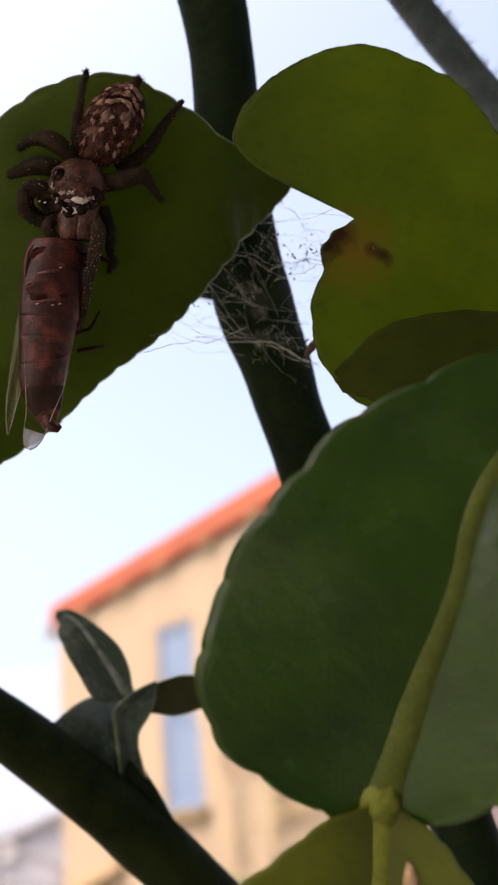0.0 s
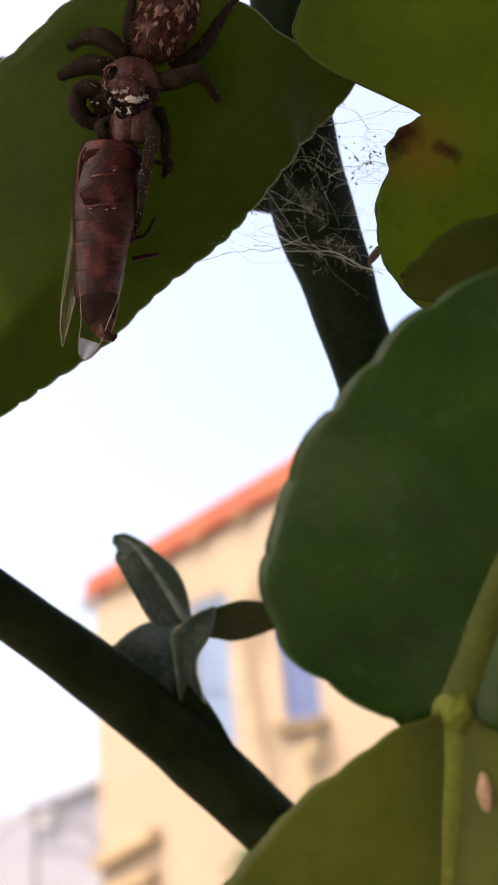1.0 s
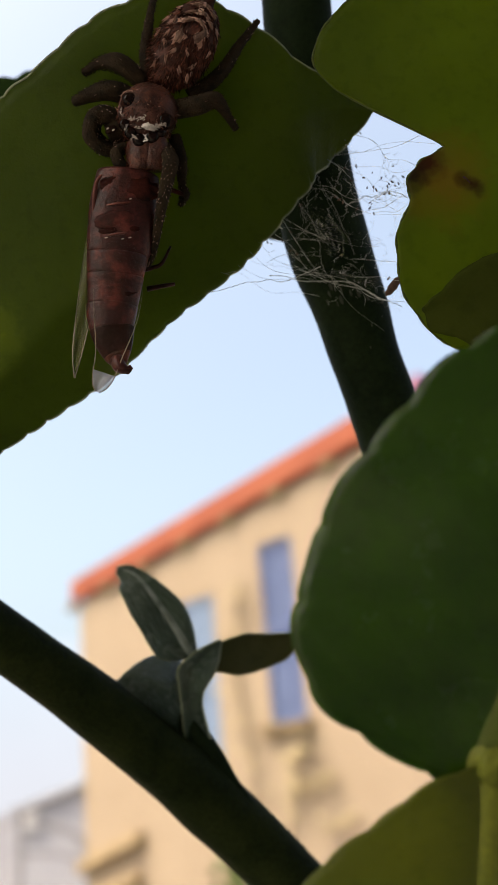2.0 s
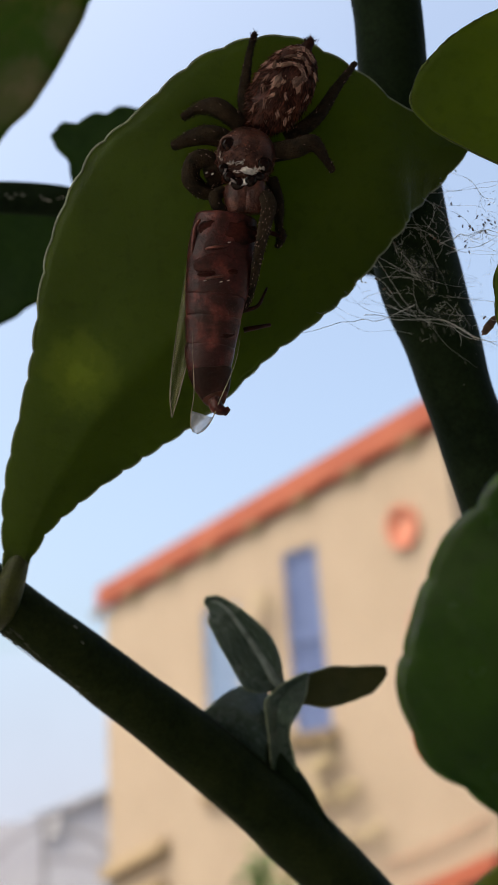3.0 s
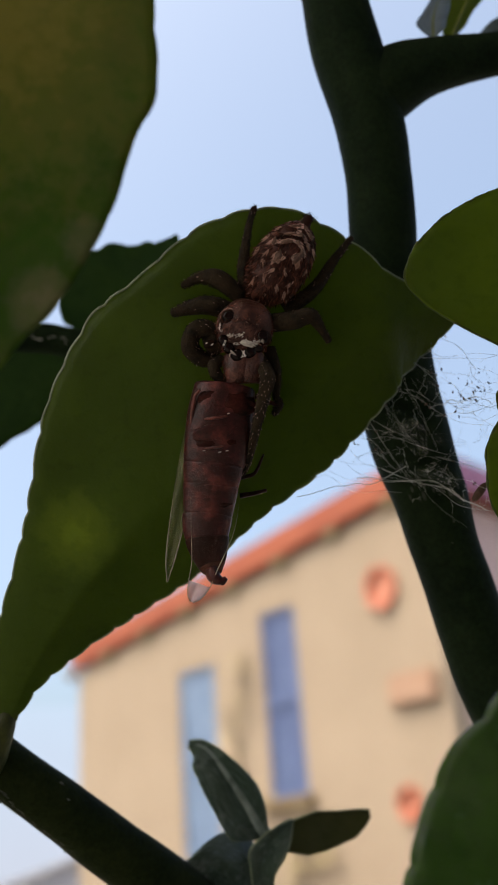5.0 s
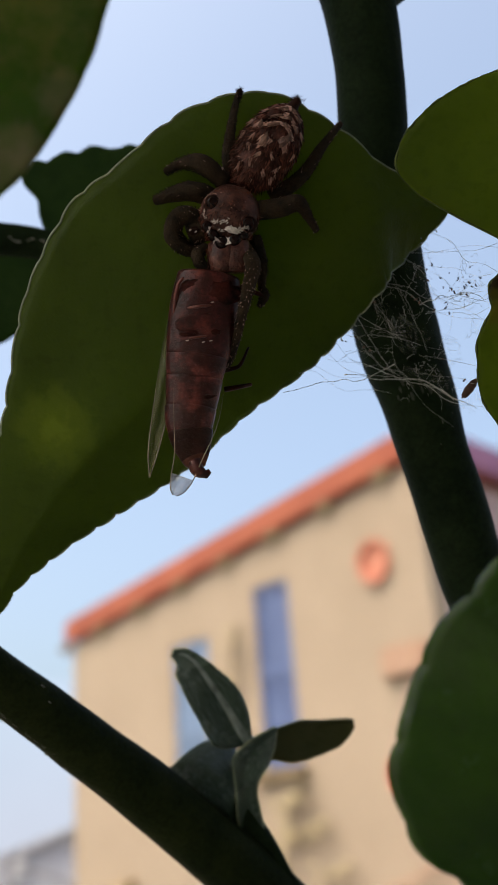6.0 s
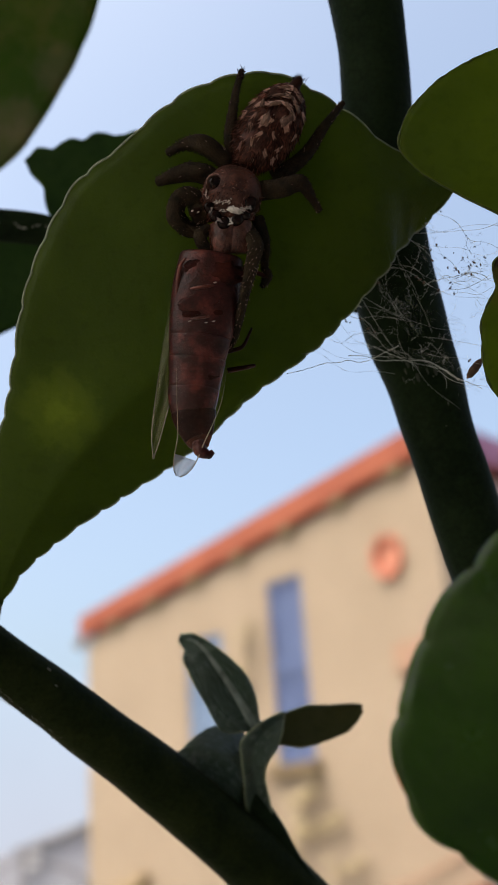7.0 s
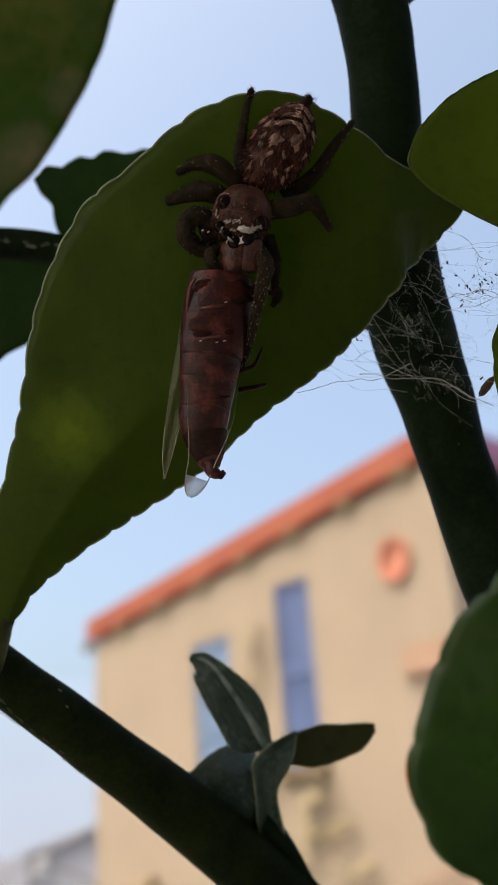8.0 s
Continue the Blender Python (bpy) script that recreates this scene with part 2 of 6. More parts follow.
BARK_BROWN = surface("shaded_brown_green_bark", (0.010, 0.016, 0.005), (0.023, 0.030, 0.009), 0.65, 260, 2600, 0.4, 0.0003, 0.03)
BARK_GREY = surface("grey_bark", (0.035, 0.055, 0.06), (0.095, 0.13, 0.14), 0.6, 350, 2600, 0.7, 0.0004)
LENTICEL = surface("lenticel", (0.12, 0.12, 0.10), (0.24, 0.24, 0.21), 0.7, 700, 4000)
SCUFF = surface("bark_scuff", (0.022, 0.027, 0.016), (0.06, 0.066, 0.045), 0.7, 900, 5000)
TAN = surface("dry_tan", (0.42, 0.26, 0.14), (0.60, 0.40, 0.24), 0.8, 500, 4000)
DRY = surface("dry_brown", (0.06, 0.03, 0.02), (0.13, 0.07, 0.045), 0.8, 500, 4000)
SILK = surface("web_silk", (0.46, 0.46, 0.43), (0.80, 0.80, 0.76), 0.5, 400, 4000, 0.1)
HULL = surface("spider_skin", (0.02, 0.006, 0.004), (0.24, 0.085, 0.06), 0.35, 1100, 6000, 0.8, 0.0001, 0.25, mid=(0.085, 0.026, 0.018))
PALE_HAIR = surface("pale_hair", (0.42, 0.21, 0.155), (0.80, 0.51, 0.42), 0.28, 900, 6000)
# near-white colour for glints painted on the spider and the fly
GLINT = surface("painted_glint", (0.66, 0.55, 0.49), (0.95, 0.88, 0.82), 0.22, 900, 6000)
BROWN_HAIR = surface("brown_hair", (0.085, 0.022, 0.012), (0.32, 0.10, 0.062), 0.45, 900, 6000, 0.3, 0.0001, 0.2)
DARK_HAIR = surface("dark_hair", (0.018, 0.007, 0.004), (0.045, 0.016, 0.010), 0.6, 900, 6000, 0.3, 0.0001, 0.1)
HEAD = surface("spider_head", (0.018, 0.007, 0.005), (0.23, 0.088, 0.062), 0.3, 900, 5000, 0.9, 0.0001, 0.35, mid=(0.08, 0.026, 0.018))
PATCH = surface("spider_patch", (0.10, 0.045, 0.03), (0.30, 0.165, 0.12), 0.45, 1500, 6000, 0.6, 0.0001)
EYE = glassy("spider_eye", (0.012, 0.003, 0.002), 0.1, 1.0, 0.0, 0.22)
LEG = surface("spider_leg", (0.008, 0.006, 0.003), (0.055, 0.034, 0.016), 0.75, 1100, 7000, 1.0, 0.0002, 0.2)
FLY_RED = surface("fly_red", (0.010, 0.0022, 0.0016), (0.20, 0.044, 0.032), 0.36, 700, 4200, 0.6, 0.0001, 0.3, mid=(0.052, 0.0095, 0.0075))
FLY_TAIL = surface("fly_tail", (0.010, 0.0035, 0.0025), (0.062, 0.018, 0.012), 0.45, 500, 4200, 0.4, 0.0001, 0.12, mid=(0.025, 0.008, 0.005))
FLY_RUST = surface("fly_rust", (0.03, 0.009, 0.005), (0.17, 0.055, 0.03), 0.42, 600, 4200, 0.4, 0.0001, 0.15, mid=(0.08, 0.024, 0.013))
FLY_DARK = surface("fly_dark", (0.006, 0.002, 0.0015), (0.06, 0.013, 0.009), 0.4, 700, 5000, 0.25, 0.0001, 0.1)
FLY_PALE = surface("fly_pale", (0.08, 0.017, 0.011), (0.20, 0.05, 0.034), 0.35, 800, 4200, 0.5, 0.0001)
WING = glassy("fly_wing", (0.34, 0.30, 0.17), 0.35, 0.15)
WING_TIP = glassy("fly_wing_tip", (0.26, 0.20, 0.17), 0.4, 0.02)


# ---------------------------------------------------------------- building tools (branch axes: millimetres, x across, y up, z to the viewer)
def part(name, bm, mat, parent=None, label="", scale=0.001, kind=""):
    bmesh.ops.recalc_face_normals(bm, faces=bm.faces)
    if scale != 1:
        bm.transform(Matrix.Scale(scale, 4))
    me = bpy.data.meshes.new(name)
    bm.to_mesh(me)
    bm.free()
    for p in me.polygons:
        p.use_smooth = scale != 1
    for one in (mat if isinstance(mat, (list, tuple)) else [mat]):
        me.materials.append(one)
    ob = new(name, me)
    if parent is not None:
        ob.parent = parent
    if label:
        tagged(ob, label)
    if kind:
        tagged(ob, kind=kind)
    return ob


def spline(points, n):
    """A smooth curve of n points through the given ones."""
    pts = [Vector(p) for p in points]
    pts = [2 * pts[0] - pts[1], *pts, 2 * pts[-1] - pts[-2]]
    out = []
    for k in range(n):
        s = k / (n - 1) * (len(pts) - 3)
        i = min(int(s), len(pts) - 4)
        u = s - i
        a, b, c, d = pts[i:i + 4]
        out.append(0.5 * (2 * b + (c - a) * u + (2 * a - 5 * b + 4 * c - d) * u * u + (3 * b - a - 3 * c + d) * u ** 3))
    return out


def values(knots, n):
    """n values on a smooth line through the given ones."""
    return [v.x for v in spline([(k, 0, 0) for k in knots], n)]


def ring_tube(bm, line, radii, seg=16, rough=0.0, seed=0.0, flat=1.0, cap=True):
    """A tube along a line with its own radius at each point, uneven by rough."""
    rings = []
    side = None
    for k, p in enumerate(line):
        t = (line[min(k + 1, len(line) - 1)] - line[max(k - 1, 0)]).normalized()
        if side is None:
            side = t.orthogonal().normalized()
        side = (side - side.dot(t) * t).normalized()
        up = t.cross(side)
        ring = []
        for j in range(seg):
            a = 2 * math.pi * j / seg
            d = side * math.cos(a) + up * math.sin(a) * flat
            r = radii[k] * (1 + rough * noise.noise(Vector((p.x * 0.25 + seed, p.y * 0.25, p.z * 0.25)) + d * 0.8))
            ring.append(bm.verts.new(p + d * r))
        rings.append(ring)
    for a, b in zip(rings, rings[1:]):
        for j in range(seg):
            bm.faces.new((a[j], a[(j + 1) % seg], b[(j + 1) % seg], b[j]))
    if cap:
        bm.faces.new(rings[0][::-1])
        bm.faces.new(rings[-1])
    return rings


def tube(points, radii, n=24, seg=12, rough=0.05, seed=0.0, flat=1.0):
    bm = bmesh.new()
    ring_tube(bm, spline(points, n), values(radii, n), seg, rough, seed, flat)
    return bm


def blob(bm, centre, axis, long, wide, high, seg=20, rows=14, rough=0.04, seed=0.0, taper=0.0):
    """A rounded body along axis, wide across it and high towards the viewer."""
    a = Vector(axis).normalized()
    up = Vector((0, 0, 1))
    up = (up - up.dot(a) * a).normalized()
    side = a.cross(up)
    c = Vector(centre)
    rings = []
    for i in range(1, rows):
        th = math.pi * i / rows
        ring = []
        for j in range(seg):
            ph = 2 * math.pi * j / seg
            d = Vector((math.cos(th), math.sin(th) * math.cos(ph), math.sin(th) * math.sin(ph)))
            k = 1 + rough * noise.noise(d * 2.2 + Vector((seed, 0, 0)))
            w = 1 - taper * d.x
            ring.append(bm.verts.new(c + (a * d.x * long + side * d.y * wide * w + up * d.z * high * w) * k))
        rings.append(ring)
    first, last = bm.verts.new(c + a * long), bm.verts.new(c - a * long)
    for p, q in zip(rings, rings[1:]):
        for j in range(seg):
            bm.faces.new((p[j], p[(j + 1) % seg], q[(j + 1) % seg], q[j]))
    for j in range(seg):
        bm.faces.new((first, rings[0][(j + 1) % seg], rings[0][j]))
        bm.faces.new((last, rings[-1][j], rings[-1][(j + 1) % seg]))
    return c, a, side, up


def hair(bm, root, way, length, r=0.03):
    """One bristle, three sided."""
    w = Vector(way).normalized()
    s = w.orthogonal().normalized()
    q = w.cross(s)
    base = [bm.verts.new(root + (s * math.cos(a) + q * math.sin(a)) * r) for a in (0, 2.1, 4.2)]
    tip = bm.verts.new(root + w * length)
    for k in range(3):
        bm.faces.new((base[k], base[(k + 1) % 3], tip))


def thing(name, label, category):
    return tagged(new(name), label, category)


def sheet(grid, thick, uvs):
    """A closed leaf of the given thickness over a grid of points."""
    bm = bmesh.new()
    layer = bm.loops.layers.uv.new("along")
    nu, nv = len(grid), len(grid[0])
    front, back = [], []
    for i in range(nu):
        fr, br = [], []
        for j in range(nv):
            du = grid[min(i + 1, nu - 1)][j] - grid[max(i - 1, 0)][j]
            dv = grid[i][min(j + 1, nv - 1)] - grid[i][max(j - 1, 0)]
            n = du.cross(dv)
            n = n.normalized() if n.length > 1e-9 else Vector((0, 0, 1))
            edge = 0.35 if j in (0, nv - 1) or i in (0, nu - 1) else 1.0
            fr.append(bm.verts.new(grid[i][j] + n * thick * 0.5 * edge))
            br.append(bm.verts.new(grid[i][j] - n * thick * 0.5 * edge))
        front.append(fr)
        back.append(br)

    def quad(vs, ks):
        f = bm.faces.new(vs)
        for loop, (i, j) in zip(f.loops, ks):
            loop[layer].uv = uvs(i / (nu - 1), 2 * j / (nv - 1) - 1)
    for i in range(nu - 1):
        for j in range(nv - 1):
            ks = [(i, j), (i + 1, j), (i + 1, j + 1), (i, j + 1)]
            quad([front[a][b] for a, b in ks], ks)
            quad([back[a][b] for a, b in ks[::-1]], ks[::-1])
    for j in range(nv - 1):
        for i in (0, nu - 1):
            ks = [(i, j), (i, j + 1)]
            quad([front[i][j], front[i][j + 1], back[i][j + 1], back[i][j]], ks + ks[::-1])
    for i in range(nu - 1):
        for j in (0, nv - 1):
            ks = [(i, j), (i + 1, j)]
            quad([front[i][j], front[i + 1][j], back[i + 1][j], back[i][j]], ks + ks[::-1])
    return bm


def leaf(parent, mat, rib_points, left, right, label="", fold=(0.1, 0.1), teeth=0, tooth=0.035, nu=90, nv=26, thick=0.28, face=(0, 0, 1),
         rib=0.45, rib_mat=None, ripple=0.25, seed=0.0, rim=False, name="leaf", curl=0.0, sink=0.0):
    """A leaf along its midrib: half widths left and right of it, folded up along it, with a round-toothed edge."""
    # rows lie closer together towards both ends, where the edge turns
    share = [0.5 - 0.5 * math.cos(math.pi * k / (nu - 1)) for k in range(nu)]
    fine = nu * 10 + 1
    pick = [round(f * (fine - 1)) for f in share]
    line, wl, wr = ([run[k] for k in pick] for run in (spline(rib_points, fine), values(left, fine), values(right, fine)))
    face = Vector(face).normalized()
    frames = []
    for i, p in enumerate(line):
        t = (line[min(i + 1, nu - 1)] - line[max(i - 1, 0)]).normalized()
        side = face.cross(t).normalized()
        frames.append((side, t.cross(side)))
    # round teeth stand out square to the edge, evenly along it
    swell = {}
    for sign, widths in ((1, wl), (-1, wr)):
        rim_line = [p + f[0] * sign * max(0.04, w) for p, f, w in zip(line, frames, widths)]
        run = [0.0]
        for a, b in zip(rim_line, rim_line[1:]):
            run.append(run[-1] + (b - a).length)
        high = tooth * max(max(wl), max(wr))
        for i in range(nu):
            out = face.cross(rim_line[min(i + 1, nu - 1)] - rim_line[max(i - 1, 0)]) * sign
            out = out.normalized() if out.length > 1e-6 else frames[i][0] * sign
            s = run[i] / run[-1] * teeth
            s += 0.35 * noise.noise(Vector((s * 0.6, seed + sign * 7.0, 0)))
            deep = 0.75 + 0.5 * noise.noise(Vector((s * 0.45, seed * 3.0, sign * 2.0)))
            swell[sign, i] = out * high * deep * (math.sqrt(abs(math.sin(math.pi * s))) - 0.7) if teeth else Vector()
    grid, edges = [], ([], [])
    for i, p in enumerate(line):
        side, up = frames[i]
        row = []
        for j in range(nv):
            v = 2 * j / (nv - 1) - 1
            w = max(0.04, wl[i] if v > 0 else wr[i])
            a = abs(v) * w
            z = a * (fold[0] if v > 0 else fold[1]) + curl * (a / 8) ** 2
            z += ripple * noise.noise(Vector((p.x * 0.13 + seed, p.y * 0.13, v * 1.3))) * (0.3 + abs(v))
            row.append(p + side * v * w + up * z + swell[1 if v > 0 else -1, i] * abs(v) ** 4)
        grid.append(row)
        edges[0].append(row[0].copy())
        edges[1].append(row[-1].copy())
    ob = part(name, sheet(grid, thick, lambda u, v: (share[round(u * (nu - 1))], v)), mat, parent, label)
    if rib:
        bm = bmesh.new()
        radii = [rib * (1 - 0.7 * f) for f in share[::2]]
        middle = [(row[(nv - 1) // 2] + row[nv // 2]) / 2 for row in grid][::2]
        ring_tube(bm, [p + Vector((0, 0, 0.05 - sink * r)) for p, r in zip(middle, radii)], radii, 12, 0.08, seed)
        part("midrib", bm, rib_mat or RIB, ob, "pale raised midrib")
    if rim:
        bm = bmesh.new()
        for e in edges:
            ring_tube(bm, e, [0.1 if rim is True else rim] * len(e), 6)
        part("rim", bm, RIM, ob, "pale thickened leaf edge")
    return ob


def round_leaf(parent, mat, centre, radii, label, dome=1.5, nu=30, nv=120, thick=0.28, teeth=60, tooth=0.006, seed=0.0):
    """A cupped leaf round a centre: its reach at even angles from the x axis, anticlockwise."""
    c = Vector(centre)
    reach = spline([(r, 0, 0) for r in (radii[-1], *radii, radii[0], radii[1])], (len(radii) + 2) * 24 + 1)
    bm = bmesh.new()
    layer = bm.loops.layers.uv.new("along")
    spot = {}

    def face(*vs):
        for loop in bm.faces.new(vs).loops:
            loop[layer].uv = spot[loop.vert]
    sides = []
    for sign in (1, -1):
        rings = []
        mid = bm.verts.new(c + Vector((0, 0, sign * thick / 2)))
        spot[mid] = (0.5, 0)
        for i in range(1, nu):
            f = i / (nu - 1)
            ring = []
            for j in range(nv):
                a = 2 * math.pi * j / nv
                r = reach[24 + round(j / nv * len(radii) * 24)].x
                r *= 1 + tooth * f ** 4 * math.sqrt(abs(math.sin(teeth * a / 2)))
                q = Vector((math.cos(a), math.sin(a), 0)) * r * f
                q.z = -dome * (f * r / 12) ** 2 + 0.3 * noise.noise(Vector((q.x * 0.18 + seed, q.y * 0.18, 0)))
                q.z += sign * thick / 2 * (0.4 if i == nu - 1 else 1)
                v = bm.verts.new(c + q)
                spot[v] = (0.5 + q.y / 40, q.x / 14)
                ring.append(v)
            rings.append(ring)
        for j in range(nv):
            k = (j + 1) % nv
            face(mid, rings[0][j], rings[0][k])
            for p, q in zip(rings, rings[1:]):
                face(p[j], q[j], q[k], p[k])
        sides.append(rings[-1])
    for j in range(nv):
        k = (j + 1) % nv
        face(sides[0][j], sides[1][j], sides[1][k], sides[0][k])
    ob = part("leaf", bm, mat, parent, label)
    bm = bmesh.new()
    edge = []
    for j in range(nv + 1):
        a = 2 * math.pi * (j % nv) / nv
        r = reach[24 + round((j % nv) / nv * len(radii) * 24)].x * (1 + tooth * math.sqrt(abs(math.sin(teeth * a / 2))))
        q = Vector((math.cos(a), math.sin(a), 0)) * r
        q.z = -dome * (r / 12) ** 2 + 0.3 * noise.noise(Vector((q.x * 0.18 + seed, q.y * 0.18, 0)))
        edge.append(c + q)
    ring_tube(bm, edge, [0.08 + 0.04 * math.sin(k * 0.9) for k in range(len(edge))], 5, cap=False)
    part("rim", bm, RIB_MID, ob, "paler leaf edge")
    return ob


# ---------------------------------------------------------------- ground and house
def slab(bm, corners, thick, way):
    """A plate over four corners, thick along way."""
    w = Vector(way) * thick
    a = [bm.verts.new(Vector(c)) for c in corners]
    b = [bm.verts.new(Vector(c) + w) for c in corners]
    bm.faces.new(a)
    bm.faces.new(b[::-1])
    for k in range(4):
        bm.faces.new((a[k], a[(k + 1) % 4], b[(k + 1) % 4], b[k]))


def box(bm, x0, x1, y0, y1, z0, z1):
    slab(bm, [(x0, y0, z0), (x1, y0, z0), (x1, y1, z0), (x0, y1, z0)], z1 - z0, (0, 0, 1))


GROUND = surface("pale_yard", (0.18, 0.168, 0.144), (0.252, 0.234, 0.204), 0.95, 0.8, 14, 0.6, 0.02)
WALL_CREAM = surface("cream_plaster", (0.268, 0.208, 0.152), (0.318, 0.25, 0.186), 0.9, 0.9, 40, 0.25, 0.004)
WALL_PINK = surface("pink_plaster", (0.3967, 0.2906, 0.2906), (0.4628, 0.3506, 0.3506), 0.9, 0.9, 40, 0.25, 0.004)
TILE = surface("terracotta", (0.235, 0.052, 0.025), (0.31, 0.083, 0.04), 0.8, 2.5, 30, 0.4, 0.004)
PLUM = surface("plum_paint", (0.228, 0.0912, 0.182), (0.304, 0.137, 0.243), 0.7, 2.5, 30, 0.3, 0.003)
RED_PAINT = surface("red_paint", (0.4002, 0.1192, 0.0696), (0.4611, 0.1653, 0.1018), 0.6, 3, 30, 0.3, 0.003)
BLUE_PAINT = surface("blue_paint", (0.0679, 0.0974, 0.2175), (0.0914, 0.1288, 0.261), 0.55, 2, 30, 0.3, 0.003)
BLUE_PALE = surface("pale_blue_paint", (0.1253, 0.1853, 0.3045), (0.1653, 0.2314, 0.3567), 0.55, 2, 30, 0.3, 0.003)
RAFTER = surface("rafter_wood", (0.1305, 0.0914, 0.0478), (0.1914, 0.1348, 0.0696), 0.8, 3, 40, 0.4, 0.004)
SALMON = surface("salmon_paint", (0.4002, 0.1348, 0.0827), (0.4611, 0.1827, 0.1175), 0.7, 3, 30, 0.3, 0.003)
OCHRE = surface("ochre_plaster", (0.2775, 0.2053, 0.1192), (0.3437, 0.2575, 0.1583), 0.9, 2, 30, 0.4, 0.004)
CLAY = surface("clay_plaster", (0.3045, 0.1853, 0.1253), (0.3706, 0.2384, 0.1723), 0.9, 2, 30, 0.4, 0.004)
PLASTER = surface("shade_wall_plaster", (0.25, 0.24, 0.21), (0.33, 0.31, 0.275), 0.95, 1, 30, 0.3, 0.004)
GREY_METAL = surface("grey_metal", (0.40, 0.40, 0.44), (0.52, 0.52, 0.56), 0.5, 2, 40, 0.3, 0.003)
BUSH = surface("bush_leaves", (0.04, 0.08, 0.016), (0.10, 0.16, 0.025), 0.6, 3, 40)
LILAC = surface("lilac_plaster", (0.30, 0.305, 0.36), (0.35, 0.355, 0.41), 0.9, 0.9, 30)
LILAC_GREY = surface("grey_sheet", (0.27, 0.272, 0.325), (0.33, 0.332, 0.385), 0.7, 1.5, 30)

# ground out of view, kept pale to bounce light up under the leaves
bm = bmesh.new()
g = 3000
nseg = 24
gv = [[bm.verts.new(((i / nseg * 2 - 1) ** 3 * g, (j / nseg * 2 - 1) ** 3 * g, 0)) for j in range(nseg + 1)] for i in range(nseg + 1)]
for i in range(nseg):
    for j in range(nseg):
        bm.faces.new((gv[i][j], gv[i + 1][j], gv[i + 1][j + 1], gv[i][j + 1]))
tagged(part("ground", bm, GROUND, None, "pale unseen ground bouncing light upward", 1), category="ground", kind="structure")

# unseen walls and ceiling added behind and beside the viewer: they shade the branch
bm = bmesh.new()
box(bm, -0.55, 2.6, -1.45, -1.25, 0, 3.1)
tagged(part("wall_south", bm, PLASTER, None, "unseen plain wall added to keep light off the branch", 1), category="wall", kind="structure")
bm = bmesh.new()
box(bm, -2.2, -2.0, -0.35, 1.1, 0, 3.1)
tagged(part("wall_west", bm, PLASTER, None, "unseen plain wall added to keep light off the branch", 1), category="wall", kind="structure")
bm = bmesh.new()
box(bm, 2.4, 2.6, -1.25, 1.1, 0, 1.2)
tagged(part("wall_east", bm, PLASTER, None, "unseen plain wall added to keep light off the branch", 1), category="wall", kind="structure")
bm = bmesh.new()
box(bm, -2.2, 2.6, -1.45, 0.75, 3.1, 3.25)
tagged(part("ceiling", bm, PLASTER, None, "unseen plain ceiling added to keep sun off the branch", 1), category="ceiling", kind="structure")

# The house stands with one corner to the viewer. House axes: x to the back left along the cream front, y to the back right, z up; origin at the corner's foot.
HOUSE = Matrix(((-0.7071, 0.7071, 0, 1.72), (0.7071, 0.7071, 0, 8.835), (0, 0, 1, 0), (0, 0, 0, 1)))
FRONT, SIDE = 5.5, 6.0


def roof_height(x):
    return 5.06 - x * 0.123


def front_face(bm, xs, zs, gaps):
    """The front as one sheet over a grid of lines, its top edge along the verge, with gaps for the windows; then made thick."""
    top = len(zs)
    vert = {}

    def v(i, k):
        if (i, k) not in vert:
            vert[i, k] = bm.verts.new((xs[i], 0, zs[k] if k < top else roof_height(xs[i])))
        return vert[i, k]
    for i in range(len(xs) - 1):
        for k in range(top):
            if (i, k) in gaps:
                continue
            corners = [v(i, k), v(i + 1, k), v(i + 1, k + 1), v(i, k + 1)]
            bm.faces.new(corners)
    made = bmesh.ops.extrude_face_region(bm, geom=bm.faces[:])
    for e in made["geom"]:
        if isinstance(e, bmesh.types.BMVert):
            e.co.y += 0.25


